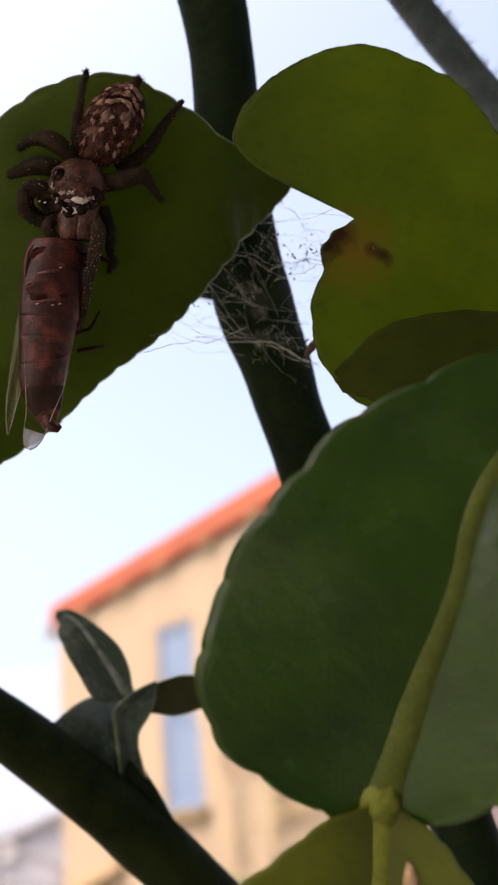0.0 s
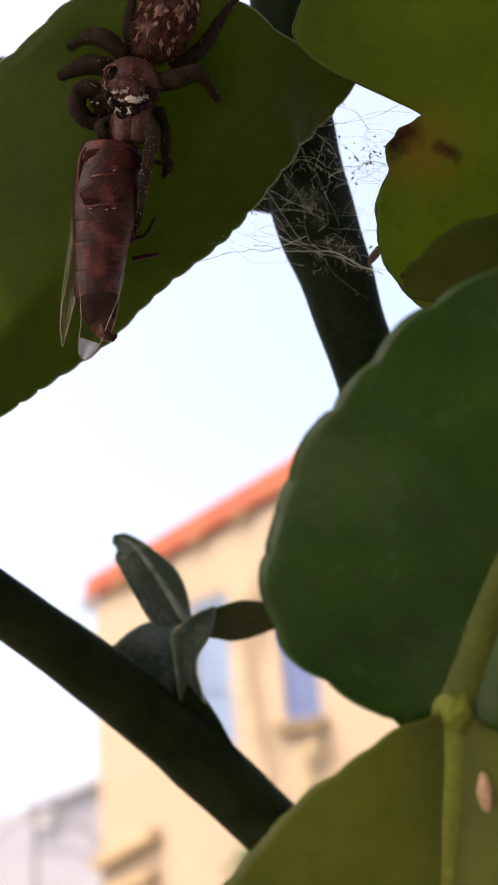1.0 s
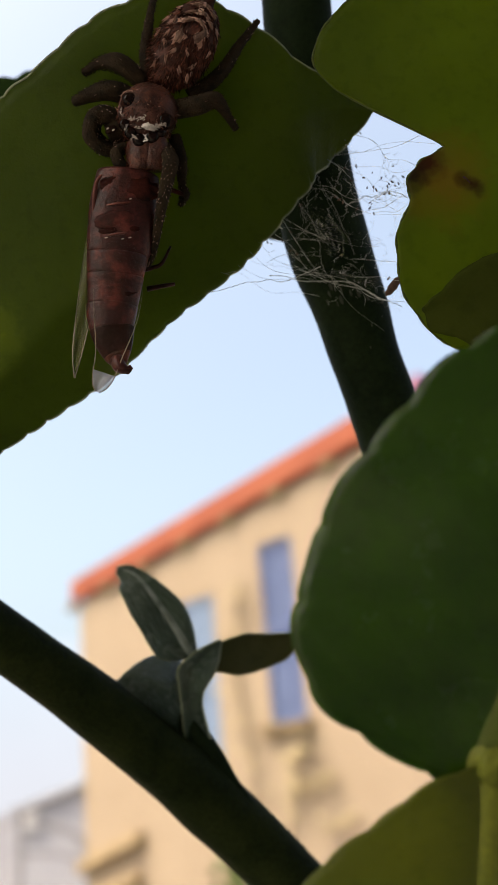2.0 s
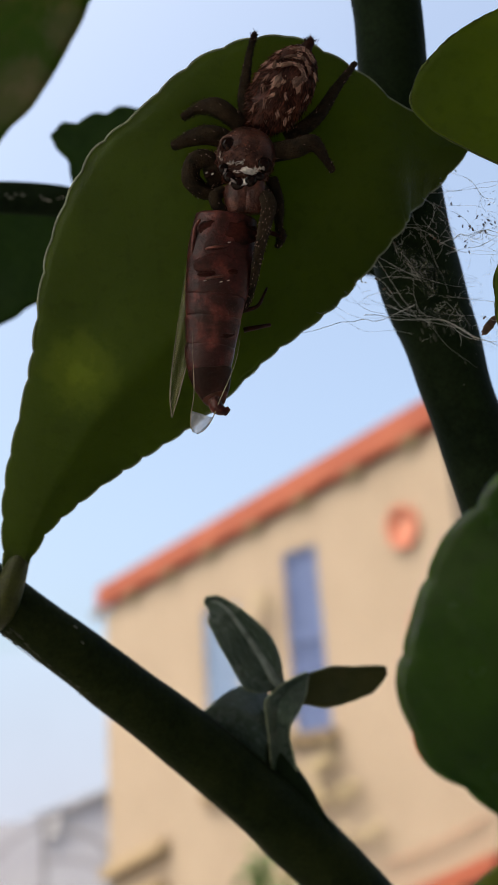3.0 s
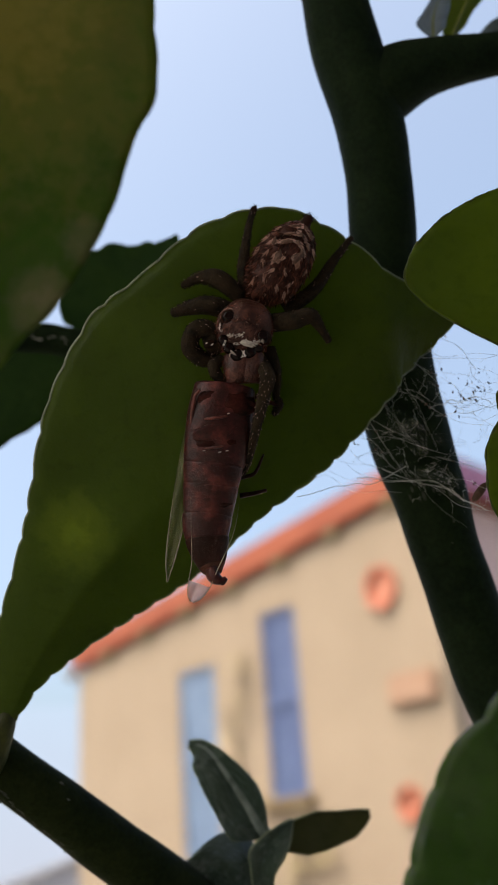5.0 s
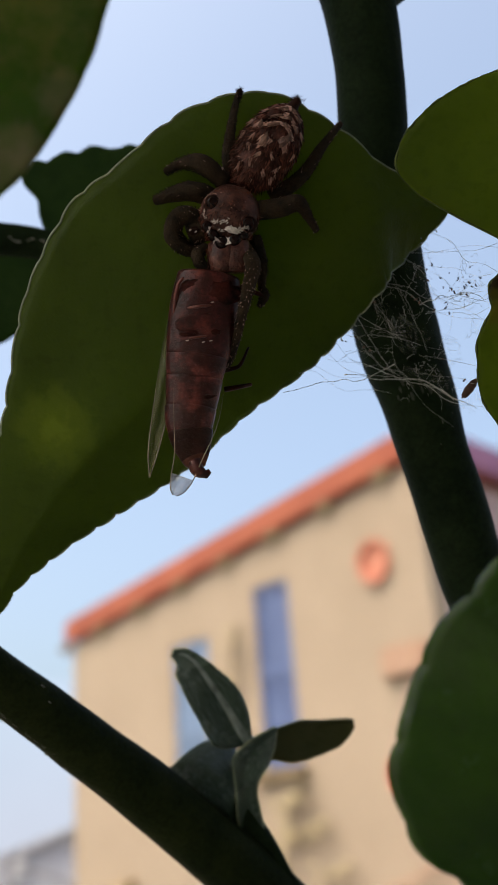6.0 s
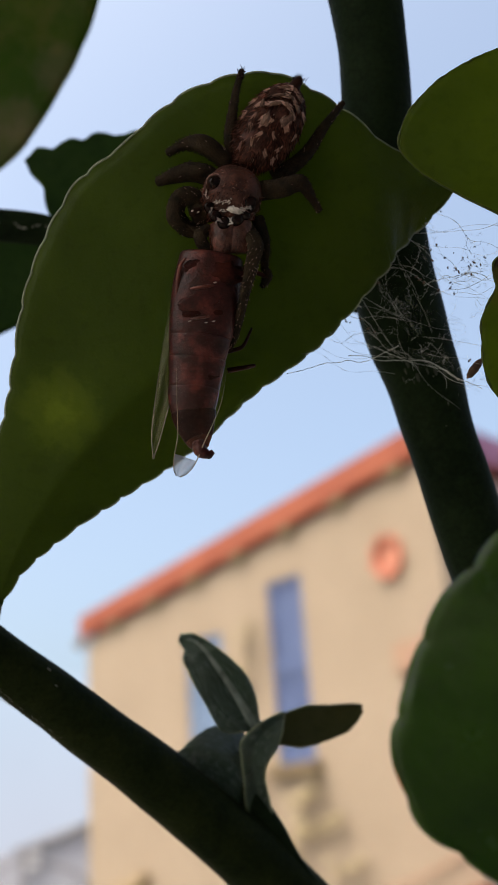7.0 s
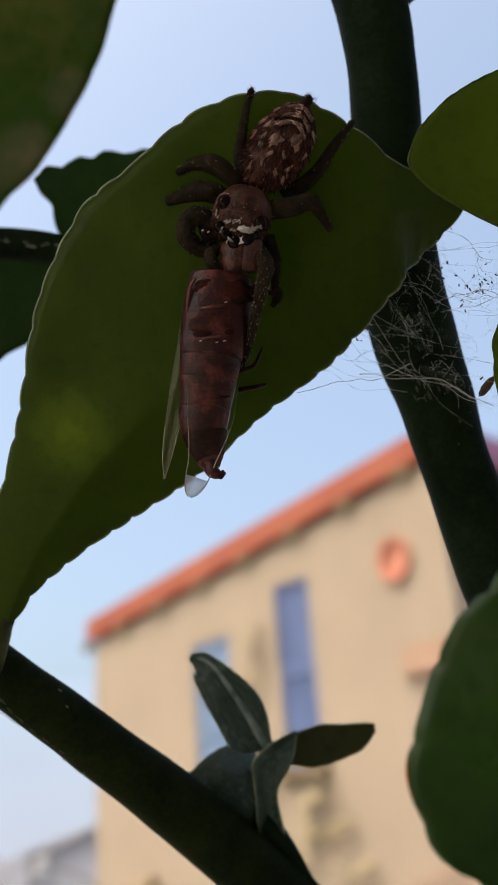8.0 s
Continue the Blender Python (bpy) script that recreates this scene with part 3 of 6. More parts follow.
def house():
    root = thing("house", "cream plastered house with terracotta roof edge and blue shutters", "house")
    w1, w2 = (3.0, 3.6, 2.03, 4.0), (1.75, 2.25, 2.49, 4.36)
    o1, o2 = (0.58, 4.22, 0.215), (0.56, 2.28, 0.15)
    bm = bmesh.new()
    xs = [0, 0.2, 0.97, w2[0], w2[1], w1[0], w1[1], FRONT]
    zs = [0, 1.9, w1[2], w2[2], 2.68, 3.85, w1[3], w2[3]]
    gaps = {(5, k) for k in (2, 3, 4, 5)} | {(3, k) for k in (3, 4, 5, 6)}
    front_face(bm, xs, zs, gaps)
    part("front_wall", bm, WALL_CREAM, root, "cream plastered wall", 1)
    bm = bmesh.new()
    slab(bm, [(0, 0.25, 0), (0, SIDE, 0), (0, SIDE, 5.06), (0, 0.25, 5.06)], 0.25, (1, 0, 0))
    part("side_wall", bm, WALL_PINK, root, "pale pink plastered wall", 1)
    bm = bmesh.new()
    slab(bm, [(FRONT, 0.25, 0), (FRONT, SIDE, 0), (FRONT, SIDE, 4.38), (FRONT, 0.25, 4.38)], -0.25, (1, 0, 0))
    slab(bm, [(0.25, SIDE, 0), (FRONT - 0.25, SIDE, 0), (FRONT - 0.25, SIDE, 4.38), (0.25, SIDE, 5.0)], -0.25, (0, 1, 0))
    part("back_wall", bm, WALL_CREAM, root, "cream plastered wall", 1)
    # roof plate with its verge board and rounded tile ends
    a, b = -0.12, FRONT + 0.08
    bm = bmesh.new()
    slab(bm, [(a, -0.01, roof_height(a) + 0.10), (b, -0.01, roof_height(b) + 0.10), (b, SIDE + 0.3, roof_height(b) + 0.10), (a, SIDE + 0.3, roof_height(a) + 0.10)],
         0.14, (0, 0, 1))
    roof = part("roof", bm, TILE, root, "terracotta tiled roof", 1)
    bm = bmesh.new()
    slab(bm, [(a, -0.10, roof_height(a) + 0.03), (b, -0.10, roof_height(b) + 0.03), (b, -0.10, roof_height(b) + 0.33), (a, -0.10, roof_height(a) + 0.33)], 0.09, (0, 1, 0))
    bmesh.ops.bevel(bm, geom=bm.edges[:], offset=0.025, segments=2, affect="EDGES")
    part("verge", bm, TILE, roof, "terracotta verge", 1)
    bm = bmesh.new()
    slab(bm, [(-0.22, -0.16, 5.12), (-0.22, SIDE, 5.12), (-0.22, SIDE, 5.40), (-0.22, -0.16, 5.40)], 0.10, (1, 0, 0))
    part("fascia", bm, PLUM, roof, "plum painted fascia", 1)
    data = None
    for k in range(8):
        x = 0.35 + k * 0.75
        if data is None:
            bm = bmesh.new()
            box(bm, -0.09, 0.09, -0.085, 0, -0.12, 0)
            bmesh.ops.bevel(bm, geom=[e for e in bm.edges if abs(e.verts[0].co.z + e.verts[1].co.z + 0.24) < 0.01], offset=0.045, segments=2, affect="EDGES")
            one = part("rafter_end", bm, RAFTER, roof, "", 1)
            data = one.data
        else:
            one = new("rafter_end", data)
            one.parent = roof
        one.location = (x, 0, roof_height(x) + 0.04)
    # shutters, each of boards in a surround, and sills
    for (x0, x1, z0, z1), paint, word in ((w1, BLUE_PALE, "pale blue"), (w2, BLUE_PAINT, "deep blue")):
        bm = bmesh.new()
        for p in ((x0, x0 + 0.05, z0, z1), (x1 - 0.05, x1, z0, z1), (x0 + 0.05, x1 - 0.05, z0, z0 + 0.06), (x0 + 0.05, x1 - 0.05, z1 - 0.06, z1),
                  (x0 + 0.05, x1 - 0.05, (z0 + z1) / 2 - 0.04, (z0 + z1) / 2 + 0.04)):
            box(bm, p[0], p[1], 0.02, 0.08, p[2], p[3])
        window = part("window", bm, paint, root, word + " shuttered window", 1)
        count = 5
        for k in range(count):
            bm = bmesh.new()
            wide = (x1 - x0 - 0.1) / count
            box(bm, x0 + 0.05 + k * wide + 0.006, x0 + 0.05 + (k + 1) * wide - 0.006, 0.045, 0.075, z0 + 0.06, z1 - 0.06)
            part("board", bm, paint, window, "", 1)
        bm = bmesh.new()
        box(bm, x0 - 0.08, x1 + 0.08, -0.10, 0.02, z0 - 0.10, z0)
        part("sill", bm, RAFTER, window, "dark brown sill", 1)
        bm = bmesh.new()
        box(bm, x0, x1, 0.2, 0.25, z0, z1)
        part("lining", bm, paint, window, "", 1)
    for cx, cz, r in (o1, o2):
        # a round window: a ring standing proud and a disc set back in it
        bm = bmesh.new()
        ring = []
        for k in range(32):
            w = 2 * math.pi * k / 32
            d = Vector((math.cos(w) * 0.86, 0, math.sin(w)))
            ring.append([bm.verts.new(Vector((cx, 0, cz)) + d * (r * f) + Vector((0, y, 0))) for f, y in ((0.74, 0.0), (0.76, -0.06), (0.98, -0.07), (1.0, 0.0))])
        for p, q in zip(ring, ring[1:] + ring[:1]):
            for k in range(4):
                bm.faces.new((p[k], q[k], q[(k + 1) % 4], p[(k + 1) % 4]))
        oval = part("round_window", bm, RED_PAINT, root, "red painted round window", 1)
        bm = bmesh.new()
        disc = [[bm.verts.new((cx + math.cos(2 * math.pi * k / 32) * r * 0.66, y, cz + math.sin(2 * math.pi * k / 32) * r * 0.76)) for k in range(32)] for y in (-0.012, 0.0)]
        bm.faces.new(disc[0])
        for k in range(32):
            bm.faces.new((disc[0][k], disc[1][k], disc[1][(k + 1) % 32], disc[0][(k + 1) % 32]))
        part("shutter", bm, SALMON, oval, "salmon painted round shutter", 1)
    # slanting ledges low on the wall and the tiled lean-to edge by the corner
    for x0, z0, x1, z1, thick, deep, mat, word in ((6.1, 1.17, 4.33, 1.62, 0.13, 0.16, OCHRE, "ochre slanting ledge"), (5.29, 1.0, 4.39, 1.2, 0.12, 0.16, OCHRE, "ochre slanting ledge"),
                                                   (1.3, 0.92, -0.1, 1.34, 0.16, 0.3, TILE, "terracotta lean-to edge")):
        bm = bmesh.new()
        slab(bm, [(min(x0, FRONT), -deep, z0 + (z1 - z0) * (x0 - min(x0, FRONT)) / (x0 - x1)), (x1, -deep, z1), (x1, -0.002, z1), (min(x0, FRONT), -0.002, z0 + (z1 - z0) * (x0 - min(x0, FRONT)) / (x0 - x1))], -thick, (0, 0, 1))
        bmesh.ops.bevel(bm, geom=bm.edges[:], offset=0.02, segments=2, affect="EDGES")
        part("ledge", bm, mat, root, word, 1)
    bm = bmesh.new()
    ring_tube(bm, spline([(1.24, -0.04, 1.26), (0.65, -0.06, 1.41), (0.09, -0.04, 1.6)], 12), [0.014] * 12, 6)
    part("wall_cable", bm, CLAY, root, "thin clay-coloured cable on the wall", 1)
    bm = bmesh.new()
    box(bm, 0.08, 0.62, -0.09, 0, 3.1, 3.38)
    bmesh.ops.bevel(bm, geom=bm.edges[:], offset=0.03, segments=2, affect="EDGES")
    part("wall_box", bm, CLAY, root, "weathered clay wall box", 1)
    root.matrix_world = HOUSE
    return root


house()


def wall_smudge(points, spread, count, seed):
    """An olive smudge on the house front: a thin line with small leaf-shaped flecks."""
    rng = random.Random(seed)
    root = thing("olive_smudge", "sparse olive smudge on the cream wall", "plant")
    line = spline(points, 40)
    bm = bmesh.new()
    ring_tube(bm, line, [0.012] * 40, 6)
    part("stem", bm, RAFTER, root, "thin brown line", 1)
    bm = bmesh.new()
    for k in range(count):
        p = rng.choice(line) + Vector((rng.gauss(0, spread), rng.uniform(-0.12, -0.02), rng.gauss(0, spread)))
        d = Vector((rng.gauss(0, 1), rng.gauss(0, 0.4), rng.gauss(0, 1))).normalized() * 0.05
        s = d.orthogonal().normalized() * 0.022
        vs = [bm.verts.new(p + q) for q in (d, s, -d, -s)]
        bm.faces.new(vs)
    part("flecks", bm, OLIVE, root, "small olive flecks", 1, "stuff")
    root.matrix_world = HOUSE
    return root


OLIVE = surface("olive_flecks", (0.26, 0.21, 0.11), (0.38, 0.31, 0.17), 0.7, 3, 40)
wall_smudge([(2.55, -0.05, 1.0), (2.5, -0.06, 2.2), (2.65, -0.06, 3.2), (2.45, -0.06, 4.0)], 0.12, 150, 3)
wall_smudge([(2.1, -0.05, 1.2), (1.95, -0.06, 2.0), (1.65, -0.06, 2.36)], 0.08, 45, 5)
wall_smudge([(1.98, -0.06, 1.83), (1.7, -0.06, 1.89), (1.42, -0.06, 1.95)], 0.04, 40, 21)
wall_smudge([(2.09, -0.06, 2.14), (1.86, -0.06, 2.17), (1.63, -0.06, 2.2)], 0.06, 22, 23)
wall_smudge([(1.59, -0.06, 1.5), (1.39, -0.06, 1.53), (1.18, -0.06, 1.56)], 0.04, 25, 24)


def bush(x, y, height, wide, mat, label, count, seed, name="bush"):
    rng = random.Random(seed)
    root = thing(name, label, "bush")
    bm = bmesh.new()
    tips = []
    for k in range(9):
        a = rng.uniform(0, 6.28)
        tip = Vector((math.cos(a) * wide * rng.uniform(0.2, 0.8), math.sin(a) * wide * rng.uniform(0.2, 0.8), height * rng.uniform(0.6, 0.95)))
        line = spline([(0, 0, 0), tip * 0.45 + Vector((rng.gauss(0, 0.05), rng.gauss(0, 0.05), 0.1)), tip], 10)
        ring_tube(bm, line, [0.03 * (1 - i / 11) for i in range(10)], 6)
        tips += line[4:]
    part("trunk", bm, RAFTER, root, "brown branching stems", 1)
    bm = bmesh.new()
    for k in range(count):
        p = rng.choice(tips) + Vector((rng.gauss(0, wide * 0.2), rng.gauss(0, wide * 0.2), rng.gauss(0, height * 0.06)))
        d = Vector((rng.gauss(0, 1), rng.gauss(0, 1), rng.gauss(0, 1))).normalized() * 0.06
        s = d.orthogonal().normalized() * 0.028
        bm.faces.new([bm.verts.new(p + q) for q in (d, s, -d, -s)])
    part("crown", bm, mat, root, "", 1, "stuff")
    root.location = (x, y, 0)
    return root


bush(-0.15, 7.6, 1.40, 0.3, BUSH, "bright green leafy bush before the house", 500, 2)


def far_house():
    """A pale low house far off, with a roof that rises to the right."""
    root = thing("outbuilding", "pale lilac outbuilding with grey pitched roof", "house")
    bm = bmesh.new()
    box(bm, 0, 5.0, 0, 4.0, 0, 2.35)
    part("wall", bm, LILAC, root, "pale lilac plastered wall", 1)
    bm = bmesh.new()
    slab(bm, [(-0.25, -0.3, 2.36), (2.5, -0.3, 3.15), (2.5, 4.3, 3.15), (-0.25, 4.3, 2.36)], 0.12, (0, 0, 1))
    slab(bm, [(5.25, -0.3, 2.36), (2.5, -0.3, 3.15), (2.5, 4.3, 3.15), (5.25, 4.3, 2.36)], 0.12, (0, 0, 1))
    slab(bm, [(0, 0.0, 2.36), (5.0, 0.0, 2.36), (2.6, 0.0, 3.1), (2.4, 0.0, 3.1)], 0.2, (0, 1, 0))
    part("roof", bm, LILAC_GREY, root, "grey sheet roof", 1)
    bm = bmesh.new()
    box(bm, 0.15, 0.55, -0.25, 0, 1.9, 2.45)
    part("vent_box", bm, GREY_METAL, root, "grey metal box under the eave", 1)
    bm = bmesh.new()
    box(bm, 1.5, 2.3, -0.06, 0, 0.9, 1.9)
    part("window", bm, LILAC_GREY, root, "grey shuttered window", 1)
    root.location = (-7.0, 30.0, 0)


def rod_frame():
    """A frame of thin rods standing behind the house: a post with a knob, a rising rod and bent braces."""
    root = thing("metal_frame", "grey metal frame of thin rods beyond the house", "frame")
    for name, pts, r in (("post", [(-3.24, 14.0, 0.0), (-3.24, 14.0, 1.0), (-3.24, 14.0, 2.0)], 0.035), ("rod", [(-3.24, 14.0, 1.95), (-2.7, 14.0, 2.14), (-2.0, 14.0, 2.4)], 0.03),
                         ("brace", [(-3.24, 14.0, 1.88), (-2.89, 14.0, 1.8), (-2.47, 14.0, 1.6), (-2.36, 14.0, 1.2)], 0.03), ("post", [(-2.36, 14.0, 0.0), (-2.36, 14.0, 0.7), (-2.36, 14.0, 1.3)], 0.03),
                         ("rod", [(-3.24, 14.0, 1.45), (-2.8, 14.0, 1.42), (-2.36, 14.0, 1.3)], 0.022), ("rod", [(-3.9, 14.0, 1.5), (-3.6, 14.0, 1.75), (-3.24, 14.0, 1.9)], 0.02)):
        bm = bmesh.new()
        ring_tube(bm, spline(pts, 16), [r] * 16, 8)
        part(name, bm, ROD_GREY, root, "", 1)
    bm = bmesh.new()
    blob(bm, (-3.22, 14.0, 1.91), (0, 0, 1), 0.09, 0.07, 0.07)
    part("knob", bm, ROD_GREY, root, "dark grey clamp", 1)


ROD_GREY = surface("rod_grey", (0.13, 0.13, 0.15), (0.2, 0.2, 0.22), 0.6, 3, 40)
rod_frame()
far_house()
# added pale wall, hiding the dark far ground below the haze
bm = bmesh.new()
box(bm, -60, 60, 36.0, 36.3, 0, 2.5)
tagged(part("wall_north", bm, LILAC, None, "pale far wall added to hide the dark horizon", 1), category="wall", kind="structure")

# added far sheet that glows: the low sky's pale haze painted as emission
HAZE, nt, bsdf, out = material("painted_haze")
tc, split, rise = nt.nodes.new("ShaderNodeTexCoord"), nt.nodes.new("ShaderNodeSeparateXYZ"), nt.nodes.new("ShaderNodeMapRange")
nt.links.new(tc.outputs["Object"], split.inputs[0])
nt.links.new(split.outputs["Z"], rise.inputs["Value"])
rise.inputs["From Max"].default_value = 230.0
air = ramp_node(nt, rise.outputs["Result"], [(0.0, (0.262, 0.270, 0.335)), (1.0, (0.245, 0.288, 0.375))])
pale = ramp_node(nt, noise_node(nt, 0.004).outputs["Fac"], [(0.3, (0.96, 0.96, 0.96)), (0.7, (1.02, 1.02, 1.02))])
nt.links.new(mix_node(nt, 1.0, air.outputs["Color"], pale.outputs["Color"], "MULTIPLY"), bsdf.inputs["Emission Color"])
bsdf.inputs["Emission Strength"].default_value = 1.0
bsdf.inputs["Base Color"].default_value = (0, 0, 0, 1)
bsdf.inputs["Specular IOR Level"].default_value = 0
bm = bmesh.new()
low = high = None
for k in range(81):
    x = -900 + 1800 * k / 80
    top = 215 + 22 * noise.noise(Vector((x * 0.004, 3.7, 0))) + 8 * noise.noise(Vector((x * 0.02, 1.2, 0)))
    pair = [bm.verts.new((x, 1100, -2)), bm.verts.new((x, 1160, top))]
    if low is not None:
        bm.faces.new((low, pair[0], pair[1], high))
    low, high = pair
tagged(part("backdrop", bm, HAZE, None, "far glowing sheet with pale lilac sky haze painted on", 1), category="backdrop", kind="structure")

# ---------------------------------------------------------------- the citrus tree
MOVING = []
tree = thing("citrus_tree", "citrus branch with scalloped dark green leaves", "tree")
MOVING.append(tree)

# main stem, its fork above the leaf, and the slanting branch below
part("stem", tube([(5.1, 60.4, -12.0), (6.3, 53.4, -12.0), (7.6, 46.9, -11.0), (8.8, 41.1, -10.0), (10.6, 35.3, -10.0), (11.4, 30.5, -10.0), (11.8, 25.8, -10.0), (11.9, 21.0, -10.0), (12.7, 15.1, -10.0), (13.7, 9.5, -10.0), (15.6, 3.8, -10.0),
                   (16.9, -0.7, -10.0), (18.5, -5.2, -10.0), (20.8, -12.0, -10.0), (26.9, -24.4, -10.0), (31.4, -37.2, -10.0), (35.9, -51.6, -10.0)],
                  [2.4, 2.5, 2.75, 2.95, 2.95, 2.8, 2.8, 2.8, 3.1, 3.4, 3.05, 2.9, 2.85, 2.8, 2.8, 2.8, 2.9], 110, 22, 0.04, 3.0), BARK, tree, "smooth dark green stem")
part("trunk", tube([(34.7, -47.8, -10.0), (41.9, -70.7, -10.0), (50.9, -99.3, -10.0), (65.2, -202.0, 21.5), (83.2, -388.1, 92.6), (110.9, -742.1, 239.2), (141.3, -1165.4, 419.3), (169.6, -1560.5, 587.5)], [2.9, 2.9, 3.1, 3.6, 4.5, 6.0, 8.0, 9.5], 80, 14, 0.08, 41.0), BARK, tree, "thin green-brown trunk down to the ground")
part("side_branch", tube([(9.7, 34.5, -10.3), (11.0, 37.1, -10.3), (13.3, 39.0, -10.5), (16.5, 40.3, -11.0), (21.7, 41.7, -12.0), (28.6, 43.6, -14.0), (42.4, 49.3, -18.0)],
                         [2.2, 3.0, 2.9, 2.3, 1.85, 1.7, 1.6], 50, 18, 0.05, 5.0), BARK, tree, "smooth dark green side branch")
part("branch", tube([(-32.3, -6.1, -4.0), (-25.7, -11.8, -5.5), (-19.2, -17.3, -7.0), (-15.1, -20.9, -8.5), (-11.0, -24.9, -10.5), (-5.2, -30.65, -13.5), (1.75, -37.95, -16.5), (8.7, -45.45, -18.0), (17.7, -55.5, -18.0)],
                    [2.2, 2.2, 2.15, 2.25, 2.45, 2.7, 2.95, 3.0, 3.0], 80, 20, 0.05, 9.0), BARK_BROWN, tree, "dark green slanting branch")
part("branch", tube([(23.3, 47.6, -20.0), (27.9, 41.2, -19.0), (30.5, 37.7, -18.5), (33.7, 33.7, -18.5), (38.1, 28.6, -18.5), (42.4, 24.1, -19.0), (56.0, 10.8, -20.0)],
                    [1.45, 1.5, 1.6, 1.7, 1.7, 1.7, 1.8], 50, 16, 0.08, 11.0), BARK_GREY, tree, "grey rough twig with short hairs")
part("twig", tube([(-33.6, 18.9, -20.0), (-25.8, 18.7, -21.0), (-19.8, 18.5, -22.0), (-15.7, 17.9, -22.5), (-2.1, 14.8, -22.0), (12.3, 10.6, -14.0)],
                  [1.4, 1.45, 1.5, 1.45, 1.35, 1.3], 40, 14, 0.06, 13.0), BARK, tree, "dark thin twig")

# lenticels and bristles on the bark
def specks(line_points, radius, count, seed, mat, size, name, label, turn=(-1.25, 1.25)):
    rng = random.Random(seed)
    line = spline(line_points, 60)
    bm = bmesh.new()
    for k in range(count):
        i = rng.randrange(1, 59)
        t = (line[i + 1] - line[i - 1]).normalized()
        side = Vector((0, 0, 1)).cross(t).normalized()
        a = rng.uniform(*turn)
        n = (side * math.sin(a) + Vector((0, 0, 1)) * math.cos(a)).normalized()
        p = line[i] + n * (radius[0] + (radius[1] - radius[0]) * i / 59) * 0.985 + t * rng.uniform(-0.3, 0.3)
        s = size * rng.uniform(0.5, 1.3)
        blob(bm, p, t, s * 1.9, s * 0.7, s * 0.6, 6, 4)
    part(name, bm, mat, tree, label, 0.001, "stuff")


specks([(-19.2, -17.3, -7.0), (-15.1, -20.9, -8.5), (-11.0, -24.9, -10.5), (-5.2, -30.65, -13.5), (1.9, -37.8, -16.5)], (2.2, 2.7), 16, 4, LENTICEL, 0.12, "lenticel", "pale bark pores")
specks([(11.7, 21.9, -10.0), (13.6, 11.9, -10.0), (15.6, 4.7, -10.0), (17.2, -0.7, -10.0)], (2.8, 3.0), 12, 6, LENTICEL, 0.06, "lenticel", "pale bark pores")
specks([(-25.8, 18.7, -21.0), (-19.8, 18.5, -22.0), (-15.7, 17.9, -22.5)], (1.45, 1.48), 22, 7, LENTICEL, 0.15, "lenticel", "row of pale bark pores", (-0.25, 0.2))
specks([(-16.8, -19.1, -8.0), (-13.9, -22.0, -9.2), (-11.0, -24.9, -10.5), (-5.2, -30.65, -13.5), (-2.4, -33.4, -14.6)], (2.25, 2.65), 34, 14, LENTICEL, 0.1, "lenticel", "row of pale bark pores", (-0.3, 0.05))
specks([(14.0, 8.3, -10.0), (15.6, 3.8, -10.0), (16.9, -0.7, -10.0)], (3.45, 2.95), 7, 15, LENTICEL, 0.06, "lenticel", "pale bark scratches", (-0.35, 0.25))
specks([(13.1, 12.0, -10.0), (13.9, 8.5, -10.0), (15.0, 5.5, -10.0), (15.9, 3.0, -10.0)], (3.3, 3.05), 46, 16, SCUFF, 0.2, "scuff", "dull grey scuffs on the bark", (-0.75, 0.7))
specks([(-19.2, -17.3, -7.0), (-15.1, -20.9, -8.5), (-11.0, -24.9, -10.5)], (2.2, 2.4), 60, 17, SCUFF, 0.13, "scuff", "dull grey scuffs on the bark", (-0.7, -0.35))
rng = random.Random(21)
bm = bmesh.new()
line = spline([(27.8, 40.9, -18.5), (30.5, 37.7, -18.5), (33.7, 33.7, -18.5), (38.1, 28.6, -18.5), (42.4, 24.1, -19.0)], 80)
for k in range(260):
    i = rng.randrange(1, 79)
    t = (line[i + 1] - line[i - 1]).normalized()
    side = Vector((0, 0, 1)).cross(t)
    a = rng.uniform(-1.6, 1.6)
    n = side * math.sin(a) + Vector((0, 0, 1)) * math.cos(a)
    hair(bm, line[i] + n * 1.62, n + t * rng.uniform(-0.8, 0.8), rng.uniform(0.5, 1.1), 0.06)
part("bristles", bm, LENTICEL, tree, "short pale bristles", 0.001, "stuff")

# the leaf that carries the spider
RIB_A = [(-18.1, -14.5, -5.2), (-15.8, -9.4, -3.3), (-12.2, -3.9, -1.9), (-7.7, 1.2, -1.2), (-1.6, 6.6, -1.0), (4.8, 11.8, -1.0), (10.1, 15.9, -1.4), (13.5, 17.6, -3.4), (16.9, 17.9, -5.0)]
LEFT_A = [1.3, 2.0, 2.8, 3.7, 4.5, 5.5, 6.9, 9.0, 11.4, 13.2, 14.3, 14.2, 14.4, 14.3, 13.4, 11.4, 7.4, 3.5, 2.6, 2.0, 0.15]
RIGHT_A = [0.1, 0.5, 1.0, 1.8, 2.7, 3.6, 4.3, 4.9, 5.3, 5.2, 5.1, 5.3, 5.3, 4.9, 4.4, 4.1, 3.8, 3.5, 3.1, 2.2, 0.1]
leaf(tree, LEAF_SPOT, RIB_A, LEFT_A, [w * 1.06 for w in RIGHT_A], "green backlit leaf with scalloped edge and yellowed spot", (-0.02, -0.65), 25, 0.022, 320, 30, rim=True, rib=0, seed=1.0, rib_mat=RIB_DARK)
